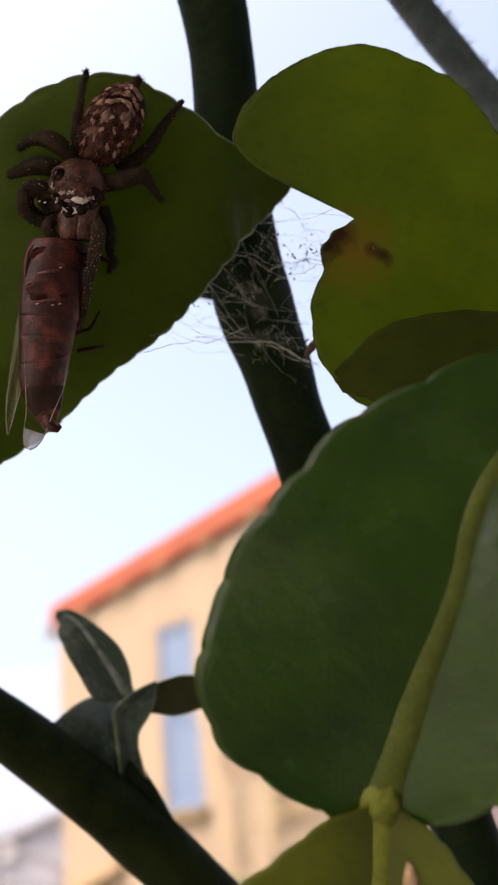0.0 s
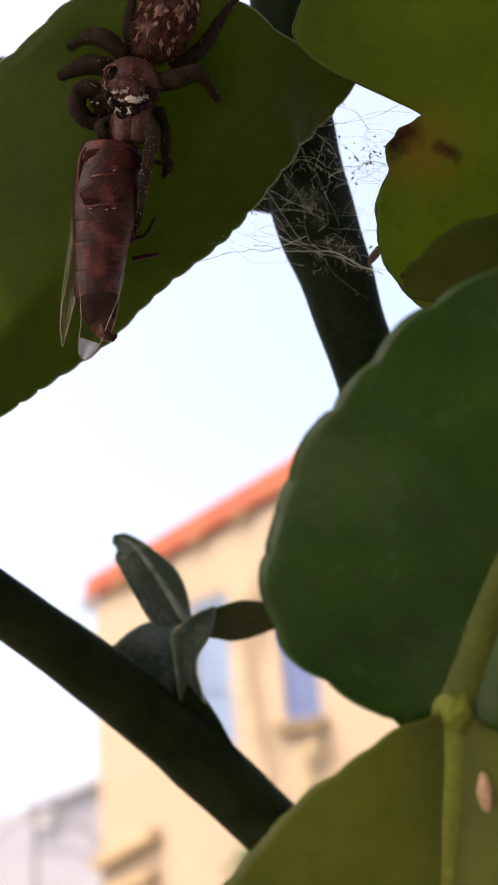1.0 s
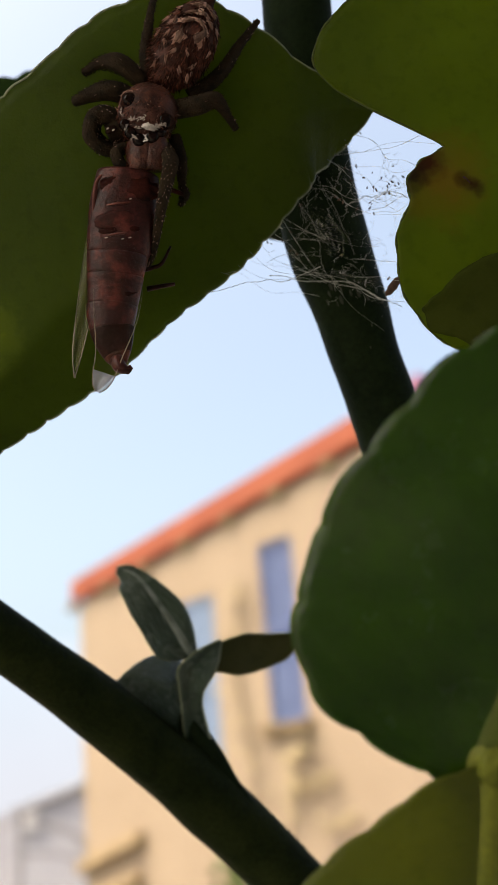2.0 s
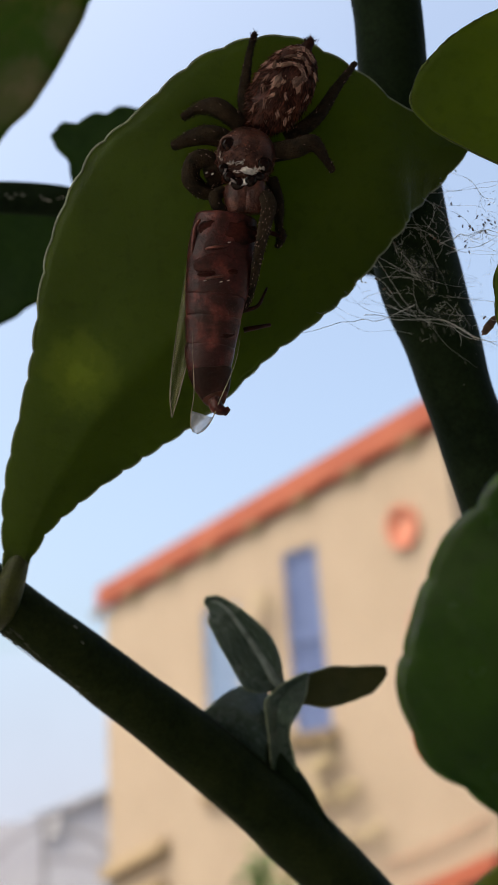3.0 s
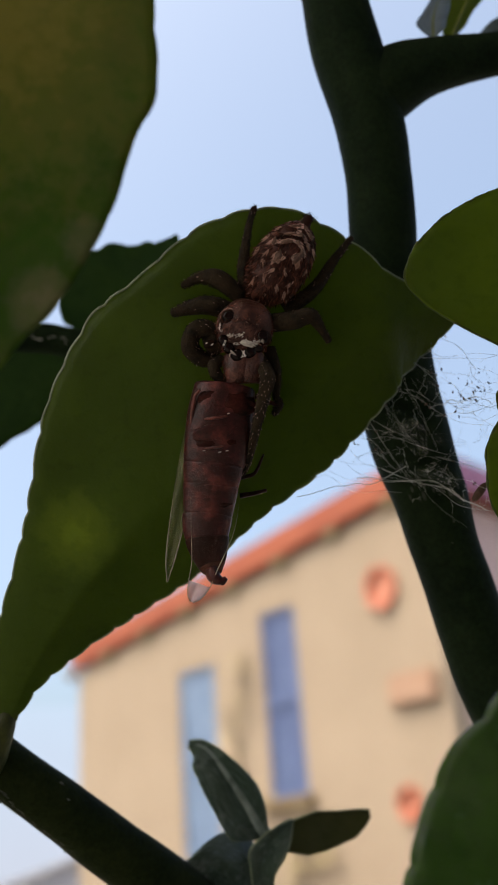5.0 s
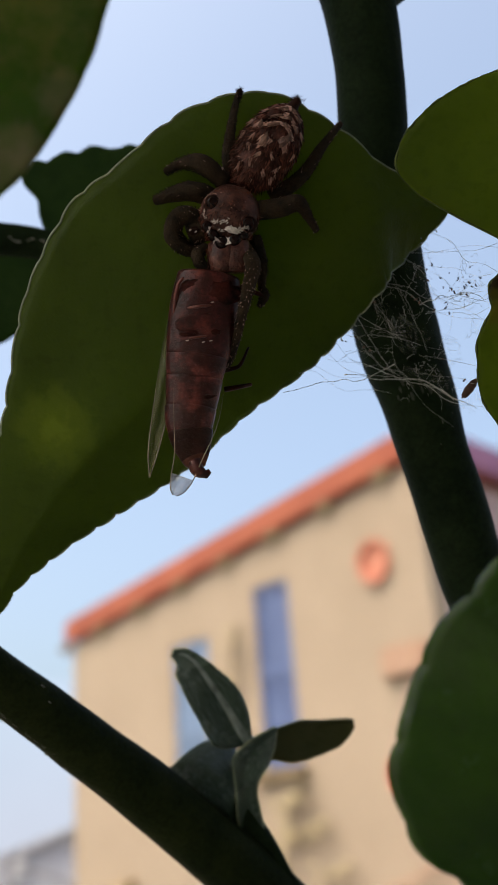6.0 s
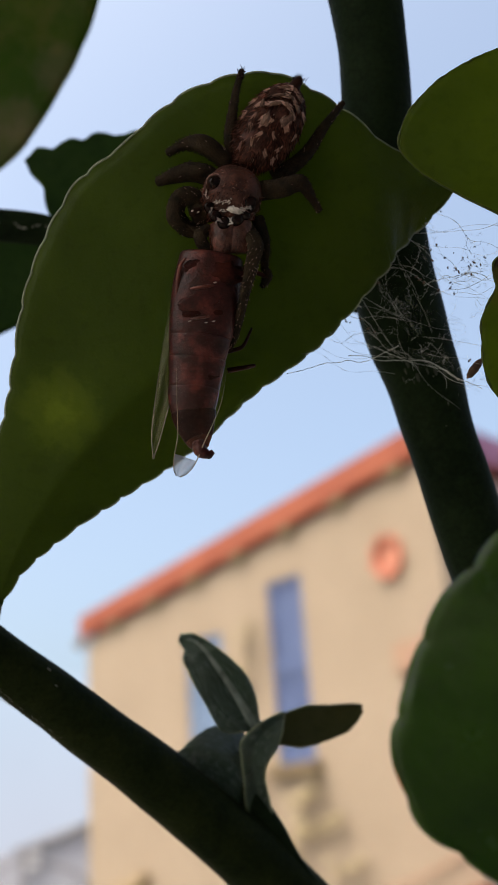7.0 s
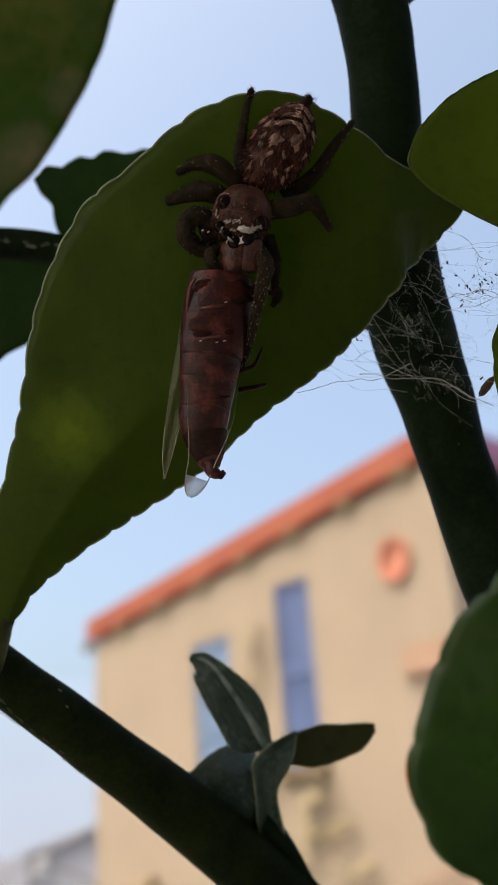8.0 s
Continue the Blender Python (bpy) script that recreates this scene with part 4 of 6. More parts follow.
part("petiole", tube([(-17.8, -12.6, -5.2), (-18.6, -15.0, -4.9), (-19.6, -17.2, -5.2), (-21.2, -18.6, -6.5)], [0.7, 1.05, 1.25, 1.1], 16, 12), PETIOLE, tree, "pale green leaf stalk")

# the cupped leaf beside it and the leaf that overlaps its foot
round_leaf(tree, LEAF_YELLOW, (26.2, 11.96, 1.77), [8.7, 8.8, 8.8, 8.9, 8.9, 8.9, 8.9, 9.0, 9.1, 9.1, 9.2, 9.3, 9.5, 9.7, 9.9, 10.3, 10.6, 11.0, 11.5, 11.95, 12.4, 12.65, 13.15, 13.6, 14.1, 14.7, 15.2, 15.6, 15.9, 16.1, 16.3, 16.4, 16.6, 16.7, 16.8, 16.8, 16.8, 16.5, 15.9, 13.4, 7.8, 5.6, 5.7, 6.2, 6.9, 7.2, 7.7, 7.9, 7.9, 7.9, 8.3, 9.0, 9.7, 10.1, 10.5, 11.0, 11.5, 11.9, 12.2, 12.4, 12.8, 13.0, 13.2, 13.3, 13.4, 13.4, 13.5, 13.5, 13.5, 13.4, 13.3, 13.3, 13.2, 13.1, 13.1, 12.9, 12.6, 12.1, 11.5, 11.0, 10.5, 10.1, 9.8, 9.5, 9.2, 9.0, 8.9, 8.8, 8.7, 8.7], "yellow-green cupped leaf with eaten notch", 0.8, 34, 289, teeth=110, tooth=0.004, seed=4.0)
RIB_F = [(19.11, 1.53, 3.6), (22.63, 2.6, 4.08), (28.33, 2.89, 4.57), (34.12, 1.53, 4.57), (39.04, -1.75, 4.57)]
LEFT_F = [0.5, 0.88, 1.06, 1.45, 1.93, 2.32, 2.7, 2.8, 2.99, 3.09, 3.28, 3.28, 3.38, 3.18, 2.99, 2.9, 2.32, 1.64, 1.06, 0.58, 0.1]
RIGHT_F = [1.2, 1.76, 2.23, 2.9, 3.96, 4.92, 5.89, 6.37, 6.75, 6.95, 7.14, 7.33, 7.43, 7.33, 7.14, 7.04, 6.85, 6.47, 5.79, 4.34, 0.1]
leaf(tree, LEAF_OLIVE, RIB_F, LEFT_F, RIGHT_F, "dull olive green leaf", (0.05, 0.05), 24, 0.01, 60, 20, rib=0, seed=6.0)
bm = bmesh.new()
blob(bm, (22.83, 10.7, 1.91), (0.8, -0.75, 0), 0.8, 0.16, 0.08, 28, 16, 0.9, 5.0)
part("blemish", bm, DRY, tree, "dry brown leaf scar")

leaf(tree, LEAF_DARK, [(33.05, 17.84, -2.19), (34.6, 15.72, -1.71), (35.08, 14.18, -1.51), (35.18, 12.44, -1.42)], [0.3, 0.5, 0.45, 0.1], [0.5, 0.8, 0.6, 0.1], "dark leaf tip behind the cupped leaf", (0.1, 0.1), 8, 0.03, 30, 12, rib=0, seed=51.0)

# the near leaf and the winged stalk under it
RIB_N = [(18.79, -25.24, 20.32), (20.84, -18.25, 20.8), (22.88, -12.33, 21.29), (24.34, -7.37, 21.38), (26.28, -3.49, 21.38), (28.99, -0.09, 20.6), (32.79, 3.02, 19.63)]
LEFT_N = [1.75, 9.13, 11.47, 12.53, 12.44, 12.64, 12.43, 12.14, 11.65, 10.78, 9.81, 9.03, 7.86, 6.7, 5.73, 4.66, 3.79, 2.72, 1.94, 1.07, 0.0]
RIGHT_N = [0.1, 3.59, 6.02, 7.87, 9.04, 9.82, 10.3, 10.39, 10.39, 10.39, 10.3, 10.1, 10.01, 9.72, 9.23, 8.84, 8.36, 7.77, 6.8, 4.47, 0.1]
leaf(tree, LEAF_DARK, RIB_N, LEFT_N, [w * 0.9 for w in RIGHT_N], "large dark green leaf with pale midrib", (0.0, 0.6), 12, 0.044, 220, 40, rib=2.2, seed=8.0, ripple=0.8, curl=-0.18, sink=0.83, rib_mat=RIB_MID)
RIB_W = [(19.09, -23.21, 20.6), (18.89, -27.58, 20.6), (18.41, -32.44, 21.09), (17.92, -36.22, 21.57), (17.63, -40.79, 21.57)]
LEFT_W = [0.1, 1.75, 2.81, 3.5, 4.18, 4.86, 5.15, 5.44, 5.73, 6.02, 6.12, 5.93, 5.73, 5.64, 5.44, 5.24, 5.15, 4.18, 2.81, 1.46, 0.1]
RIGHT_W = [0.1, 2.91, 4.37, 5.44, 6.42, 7.48, 8.45, 9.23, 10.01, 10.69, 11.36, 11.85, 12.04, 12.25, 12.44, 12.63, 12.82, 12.25, 11.56, 10.98, 10.3]
leaf(tree, LEAF_WING, RIB_W, LEFT_W, RIGHT_W, "green winged leaf stalk", (0.45, 0.06), 14, 0.02, 70, 30, rib=2.0, seed=12.0, sink=0.88, rib_mat=RIB_JOINT)
bm = bmesh.new()
blob(bm, (18.99, -23.5, 20.89), (0.1, 1, 0), 1.0, 0.85, 0.32, seed=3.0, rough=0.5)
part("leaf_joint", bm, RIB_JOINT, tree, "pale swollen leaf joint")
part("dry_bud", tube([(20.16, -26.42, 21.19), (20.25, -26.9, 21.38), (20.25, -27.58, 21.48), (20.45, -28.64, 21.19)], [0.15, 0.36, 0.46, 0.2], 18, 12, 0.2), TAN, tree, "small dry tan bud")

# the near leaf overhead, and leaves behind
RIB_T = [(-11.33, 44.5, 20.0), (-11.0, 36.75, 20.0), (-11.25, 27.5, 20.0), (-12.33, 18.42, 20.0), (-14.33, 8.83, 20.0)]
LEFT_T = [0.08, 1.92, 3.75, 4.5, 5.0, 5.58, 6.08, 6.33, 6.58, 6.75, 7.03, 7.03, 6.22, 5.88, 5.55, 4.97, 4.22, 3.38, 2.05, 1.17, 0.08]
RIGHT_T = [0.08, 1.75, 3.5, 5.0, 5.5, 5.92, 6.42, 6.83, 6.92, 7.0, 7.08, 6.92, 6.67, 6.42, 6.08, 5.75, 5.17, 4.33, 3.42, 2.17, 0.08]
leaf(tree, LEAF_BROWN, RIB_T, LEFT_T, RIGHT_T, "mottled dark green ageing leaf", (0.08, 0.08), 16, 0.015, 110, 26, rib=0, seed=15.0)
RIB_B = [(-5.5, 22.7, -27.0), (-10.6, 23.8, -28.0), (-15.6, 24.9, -28.0), (-20.4, 26.2, -28.0)]
LEFT_B = [5.0, 5.2, 5.3, 5.3, 5.5, 5.7, 5.8, 5.9, 6.1, 6.4, 6.5, 6.2, 5.7, 5.1, 4.9, 4.6, 3.5, 2.1, 1.5, 1.0, 0.1]
RIGHT_B = [0.1, 2.2, 4.4, 6.5, 6.1, 5.7, 5.5, 5.3, 4.8, 4.7, 4.6, 4.5, 4.3, 3.7, 3.4, 3.2, 2.6, 2.0, 1.7, 1.4, 0.2]
leaf(tree, LEAF_SHADE, RIB_B, LEFT_B, RIGHT_B, "small green leaf behind, darkened as if in shade", (0.05, 0.05), 7, 0.06, 110, 20, rib=0, seed=17.0)
RIB_L = [(-14.0, 18.4, -29.0), (-21.3, 15.3, -29.0), (-28.0, 12.0, -29.0), (-35.9, 7.5, -29.0)]
LEFT_L = [0.1, 1.2, 1.7, 2.3, 3.0, 3.7, 3.9, 4.2, 4.5, 4.7, 4.7, 4.8, 5.0, 5.0, 5.0, 4.9, 4.9, 4.7, 3.5, 2.4, 0.1]
RIGHT_L = [0.1, 0.9, 1.4, 1.8, 2.7, 3.6, 3.9, 4.2, 4.9, 5.5, 5.9, 6.2, 5.8, 5.5, 5.3, 5.1, 4.5, 3.0, 2.3, 1.5, 0.1]
leaf(tree, LEAF_SHADE, RIB_L, LEFT_L, RIGHT_L, "green leaf under the twig, darkened as if in shade", (0.05, 0.05), 10, 0.03, 90, 20, rib=0, seed=19.0)

# the sprout on the branch
RIB_S = [(2.0, -26.7, -17.5), (0.62, -24.3, -17.6), (-1.18, -21.6, -17.9), (-3.0, -19.45, -18.6), (-4.6, -19.0, -19.2)]
LEFT_S = [0.4, 2.1, 2.4, 2.3, 2.2, 1.95, 1.65, 0.95, 0.35]
RIGHT_S = [0.5, 1.12, 1.62, 1.82, 1.52, 1.07, 0.67, 0.6, 0.3]
RIB_R = [(3.8, -27.4, -17.5), (5.7, -26.9, -18.5), (8.2, -26.6, -20.0), (10.3, -26.3, -21.0), (11.9, -26.1, -21.5)]
LEFT_R = [0.1, 1.4, 1.6, 1.65, 1.3, 1.0, 0.8, 0.65, 0.4]
RIGHT_R = [0.7, 1.3, 1.8, 1.95, 1.9, 1.8, 1.65, 1.2, 0.4]
RIB_Q = [(2.0, -33.2, -17.0), (-0.2, -29.7, -16.8), (-1.8, -28.5, -16.6), (-3.4, -28.2, -16.5), (-4.8, -28.8, -16.5)]
LEFT_Q = [3.4, 3.8, 3.8, 3.7, 3.5, 3.4, 3.5, 4.3, 0.6]
RIGHT_Q = [0.1, 1.5, 2.1, 2.2, 1.8, 1.2, 0.6, 0.2, 0.1]
RIB_C = [(2.6, -34.4, -17.0), (1.9, -30.8, -16.4), (1.7, -28.8, -16.2), (2.4, -27.1, -16.6), (4.6, -25.3, -17.5)]
LEFT_C = [1.0, 1.0, 0.8, 0.7, 0.8, 1.2, 0.9, 0.6, 0.1]
RIGHT_C = [1.0, 1.0, 1.0, 1.3, 1.6, 1.8, 1.8, 1.4, 0.1]
# pale ridges and rims here stand in for fold and edge highlights
leaf(tree, SPROUT, RIB_S, LEFT_S, RIGHT_S, "glossy blue-green young leaf", (0.95, 0.3), 14, 0.03, 90, 24, curl=-3.0, rib=0.8, seed=23.0, rib_mat=SPROUT_RIB, ripple=0.12, thick=0.4, rim=0.045, sink=0.4)
leaf(tree, SPROUT_RED, RIB_R, LEFT_R, RIGHT_R, "reddish dark young leaf", (0.1, 0.15), 6, 0.05, 70, 18, rib=0, seed=25.0, rim=0.06, rib_mat=RIB_DARK, ripple=0.15, thick=0.4)
leaf(tree, SPROUT, RIB_Q, LEFT_Q, RIGHT_Q, "glossy blue-green young leaf", (0.1, -1.2), 14, 0.02, 50, 18, rib=0, seed=27.0, rib_mat=RIB_DARK, ripple=0.1, thick=0.4)
leaf(tree, SPROUT, RIB_C, LEFT_C, RIGHT_C, "folded young leaf, edge highlights painted as pale rims", (0.6, 0.25), 14, 0.03, 50, 18, rib=0.14, seed=29.0, rim=0.09, rib_mat=SPROUT_RIB, ripple=0.1, thick=0.4)
part("shoot", tube([(7.6, -40.4, -16.6), (5.6, -37.9, -16.8), (3.9, -35.6, -17.1), (1.8, -33.0, -17.4), (1.4, -30.2, -18.0), (2.1, -26.9, -18.6)], [0.2, 0.45, 0.8, 1.3, 0.85, 0.3], 36, 14, 0.1, 31.0), BARK, tree, "short green shoot")
# bud and leaf at the fork
RIB_K = [(17.0, 44.4, -15.0), (17.1, 46.6, -15.5), (18.0, 49.4, -16.0), (18.7, 51.3, -16.0)]
LEFT_K = [0.1, 1.5, 1.0, 0.6, 0.2, 0.1, 0.0]
RIGHT_K = [0.1, 1.1, 1.2, 1.2, 0.8, 0.5, 0.0]
RIB_J = [(19.0, 45.3, -17.0), (20.1, 48.0, -18.0), (21.6, 50.8, -19.0), (23.9, 54.4, -20.0), (26.0, 58.1, -20.0)]
LEFT_J = [0.9, 1.1, 1.5, 2.4, 2.6, 2.6, 0.0]
RIGHT_J = [0.1, 0.8, 0.9, 1.2, 1.2, 1.1, 0.1]
leaf(tree, BUD, RIB_K, LEFT_K, RIGHT_K, "pale glossy bud leaf", (0.1, 0.1), 0, rib=0.15, nu=30, nv=12, seed=33.0)
leaf(tree, LEAF, RIB_J, LEFT_J, RIGHT_J, "green leaf at the fork", (0.1, 0.1), 10, 0.03, rib=0.2, nu=40, nv=14, seed=35.0)
part("tendril", tube([(33.8, -38.4, -9.0), (33.8, -40.3, -8.0), (34.3, -41.3, -8.0), (35.2, -40.6, -8.0), (35.2, -39.4, -8.0), (34.6, -39.1, -8.0), (34.2, -39.8, -8.0)],
                     [0.2, 0.24, 0.26, 0.26, 0.25, 0.22, 0.18], 30, 8, 0.2), DRY, tree, "curled dry brown tendril")


# ---------------------------------------------------------------- the spider
def spider():
    root = thing("jumping_spider", "hairy brown jumping spider gripping a fly", "spider")
    rng = random.Random(5)
    # abdomen: dark hair, pale dashes and curved pale bands
    bm = bmesh.new()
    c, a, side, up = blob(bm, (2.95, 20.75, 0.8), (0.52, 0.85, 0.05), 3.35, 2.12, 1.45, 32, 24, 0.05, 1.0, 0.06)
    abdomen = part("abdomen", bm, HULL, root, "brown hairy abdomen")

    def skin(u, w, lift=0.0):
        r = math.sqrt(max(0.0, 1 - u * u))
        k = 1 + lift
        return c + a * u * 3.35 * k + side * math.sin(w) * r * 2.12 * (1 - 0.06 * u) * k + up * math.cos(w) * r * 1.45 * k
    for mat, name, label, count in ((PALE_HAIR, "pale_hairs", "pale scattered hairs", 40), (BROWN_HAIR, "brown_hairs", "rusty brown hairs", 500), (DARK_HAIR, "dark_hairs", "dark brown hairs", 1100)):
        bm = bmesh.new()
        made = 0
        while made < count:
            u, w = rng.uniform(-0.97, 0.97), rng.uniform(-1.5, 1.5)
            band = math.sin(u * 13 + abs(w) * 2.2) + 0.6 * math.sin(w * 5 + u * 7)
            if mat is PALE_HAIR and (band < 0.5 or (u > 0.35 and rng.random() < 0.6)):
                continue
            n = (skin(u, w, 0.1) - skin(u, w)).normalized()
            way = n * 0.3 - a * 0.9 + side * math.sin(w) * 0.5 + Vector((rng.gauss(0, 0.3), rng.gauss(0, 0.3), rng.gauss(0, 0.2)))
            hair(bm, skin(u, w), way - n * 0.15, rng.uniform(0.2, 0.5), rng.uniform(0.03, 0.055))
            made += 1
        part(name, bm, mat, abdomen, label, 0.001, "stuff")
    # pale markings, each a brush of hairs lying on the skin: curved bands, two wedges, side tufts

    def brush(name, label, spots, spread, length, r=0.09):
        bm = bmesh.new()
        for u, w, ways in spots:
            u, w = u + rng.gauss(0, spread), w + rng.gauss(0, spread * 1.4)
            if abs(u) < 0.97:
                n = (skin(u, w, 0.1) - skin(u, w)).normalized()
                way = n * 0.22 - a * ways[0] + side * ways[1] + Vector((rng.gauss(0, 0.22), rng.gauss(0, 0.22), 0))
                hair(bm, skin(u, w, 0.02), way, length * rng.uniform(0.6, 1.3), r * rng.uniform(0.6, 1.3))
        part(name, bm, PALE_HAIR, abdomen, label)
    for u0, reach, bend, count in ((0.86, 0.7, 0.14, 24), (0.68, 0.62, 0.2, 34), (0.50, 0.5, 0.2, 34)):
        spots = []
        for k in range(count):
            q = rng.uniform(-1, 1)
            if noise.noise(Vector((q * 2.6, u0 * 20, 0))) > -0.22:
                spots.append((u0 - bend * abs(q) ** 1.5, q * reach + 0.15, (0.5, 0.9 * (1 if q > 0 else -1))))
        brush("band", "pale curved band", spots, 0.022, 0.42)
        bm = bmesh.new()
        arc = [skin(u0 - bend * abs(q) ** 1.5, q * reach + 0.15, 0.03) for q in [k / 9 - 1 for k in range(19)]]
        for lo, hi in ((0, 7), (8, 13), (14, 19)):
            ring_tube(bm, arc[lo:hi], [0.05 + 0.08 * math.sin(math.pi * (k + 0.6) / (hi - lo + 0.2)) * rng.uniform(0.7, 1.2) for k in range(hi - lo)], 8, 0.4, u0 * 7)
        part("band", bm, PATCH, abdomen, "dull pink curved band")
    for u0, w0, tilt, size in ((0.30, 0.34, 0.8, 1.0), (0.12, -0.12, -0.3, 0.9), (0.34, -0.5, -0.8, 0.6)):
        spots = []
        for k in range(int(60 * size)):
            f = rng.random() ** 0.6
            spots.append((u0 - 0.22 * size * f, w0 + (rng.random() - 0.5) * 0.55 * size * (1 - f) + tilt * 0.25 * f, (1.0, tilt * 0.5)))
        brush("wedge", "pale wedge mark", spots, 0.012, 0.4)
        bm = bmesh.new()
        blob(bm, skin(u0 - 0.08, w0 + tilt * 0.1, 0.03), a + side * tilt * 0.5, 0.5 * size, 0.26 * size, 0.16, 20, 12, 0.8, u0 * 9, 0.5)
        part("patch", bm, PATCH, abdomen, "dull pink patch")
    for u0, w0, turn in ((0.62, -0.95, -0.3), (0.30, -1.05, 0.2), (-0.02, -1.1, 0.3), (0.55, 1.05, 0.5), (0.1, 1.1, -0.3), (-0.2, -0.55, 0.6), (-0.28, -0.1, -0.4), (-0.45, -0.25, 0.3),
                         (-0.15, 0.25, 0.9), (-0.5, 0.35, 0.7), (-0.62, -0.6, 0.2), (-0.55, 0.8, 0.6), (-0.3, 0.75, -0.5), (0.02, -0.6, 0.2)):
        brush("tuft", "pale hair tuft", [(u0, w0, (0.8, turn))] * 7, 0.028, 0.5, 0.08)
    bm = bmesh.new()
    ring_tube(bm, spline([c + a * 3.0, c + a * 3.5 + up * 0.1, c + a * 4.0 + side * 0.1 + up * 0.3], 8), [0.5, 0.48, 0.44, 0.4, 0.36, 0.32, 0.28, 0.15], 10)
    for k in range(60):
        p = c + a * rng.uniform(3.4, 4.0) + side * rng.gauss(0, 0.2) + up * rng.uniform(0, 0.4)
        hair(bm, p, a + Vector((rng.gauss(0, 0.6), rng.gauss(0, 0.6), rng.gauss(0, 0.6))), rng.uniform(0.25, 0.55), 0.03)
    part("spinneret", bm, DARK_HAIR, root, "dark hairy spinnerets")
    # head and chest
    bm = bmesh.new()
    hc, ha, hs, hu = blob(bm, (0.3, 15.9, 1.0), (-0.22, -1, 0.0), 2.2, 2.05, 1.5, 32, 22, 0.05, 7.0, 0.12)
    chest = part("cephalothorax", bm, HEAD, root, "glossy reddish brown cephalothorax")
    for mat, name, count in ((BROWN_HAIR, "brown_hairs", 700), (DARK_HAIR, "dark_hairs", 500), (PALE_HAIR, "pale_hairs", 60)):
        bm = bmesh.new()
        for k in range(count):
            u, w = rng.uniform(-0.95, 0.95), rng.uniform(-1.6, 1.6)
            if mat is BROWN_HAIR and abs(w) < 0.4 and -0.1 < u < 0.3:
                continue
            r = math.sqrt(1 - u * u)
            p = hc + ha * u * 2.2 + hs * math.sin(w) * r * 2.05 + hu * math.cos(w) * r * 1.5
            n = ha * u + hs * math.sin(w) * r + hu * math.cos(w) * r
            hair(bm, p, n * 0.4 + ha * 0.7 + Vector((rng.gauss(0, 0.5), rng.gauss(0, 0.5), 0.1)), rng.uniform(0.12, 0.36), rng.uniform(0.018, 0.045))
        part(name, bm, mat, chest, "short hairs", 0.001, "stuff")
    for place, r in (((-0.8, 16.6, 2.3), 0.5), ((1.6, 15.2, 2.2), 0.5), ((-1.2, 15.0, 2.1), 0.4), ((-0.8, 14.4, 2.2), 0.42), ((-0.2, 13.9, 2.2), 0.48),
                     ((0.7, 14.1, 2.2), 0.46), ((1.3, 14.4, 2.2), 0.32)):
        bm = bmesh.new()
        blob(bm, Vector(place) - Vector((0, 0, 0.14)), (0.1, -0.3, 1), r * 0.6, r, r, 14, 10, 0.06, r)
        part("eye", bm, EYE, chest, "glossy black eye")
        if r > 0.49:
            bm = bmesh.new()
            blob(bm, Vector(place) - Vector((0, 0, 0.3)), (0.1, -0.3, 1), 0.4, r * 1.25, r * 1.15, 16, 10, 0.3, r * 9)
            part("eye_socket", bm, DARK_HAIR, chest, "dark eye rim")
    # pale hair brushes that also paint the bright glints of the face
    for place, count, wide, high in (((0.5, 14.7, 2.5), 34, 0.55, 0.22), ((-0.5, 15.3, 2.4), 14, 0.3, 0.12), ((0.1, 15.3, 2.5), 8, 0.16, 0.1), ((1.3, 14.9, 2.4), 14, 0.3, 0.14),
                                     ((-1.1, 14.6, 2.2), 10, 0.14, 0.25), ((-0.5, 14.1, 2.4), 12, 0.16, 0.16), ((0.3, 13.9, 2.4), 10, 0.12, 0.12), ((-1.4, 15.8, 2.0), 8, 0.1, 0.4)):
        bm = bmesh.new()
        for k in range(count):
            hair(bm, Vector(place) + Vector((rng.gauss(0, wide * 0.6), rng.gauss(0, high * 0.6), rng.uniform(-0.2, 0))), (rng.gauss(0, 0.8), rng.gauss(-0.3, 0.6), 0.45), rng.uniform(0.15, 0.35), 0.07)
        if count > 30:
            blob(bm, Vector(place) - Vector((0, 0, 0.12)), (1, -0.4, 0), 0.5, 0.2, 0.17, 14, 10, 0.7, 2.0)
        part("glint_tuft", bm, GLINT, chest, "pale hairs with painted glints")
    for place, wide, turn in (((-0.8, 16.6, 2.4), 0.6, 2.2), ((1.6, 15.2, 2.3), 0.58, 3.4)):
        bm = bmesh.new()
        for k in range(18):
            w = turn + rng.uniform(-1.1, 1.1)
            way = Vector((math.cos(w), math.sin(w), 0))
            hair(bm, Vector(place) + way * wide, Vector((-way.y, way.x, 0.25)) + way * rng.gauss(0, 0.3), rng.uniform(0.12, 0.26), 0.035)
        part("lashes", bm, PALE_HAIR, chest, "pale ring of eye lashes")
    for p, q, r in (((-0.4, 14.0, 1.0), (-0.2, 11.9, 1.2), 1.05), ((0.7, 14.0, 1.0), (0.6, 12.0, 1.2), 1.05)):
        jaw = part("chelicera", tube([p, Vector(p).lerp(Vector(q), 0.5) + Vector((0, 0, 0.1)), q], [r, r, r * 0.8], 18, 18, 0.3, r, 0.8), HEAD, root, "stout brown jaw")
        bm = bmesh.new()
        for k in range(140):
            m = Vector(p).lerp(Vector(q), rng.random())
            w = rng.uniform(-1.3, 1.3)
            n = Vector((math.sin(w), 0, math.cos(w) * 0.8))
            hair(bm, m + n * r * 0.95, n * 0.3 + Vector((rng.gauss(0, 0.3), -1, 0)), rng.uniform(0.15, 0.3), 0.028)
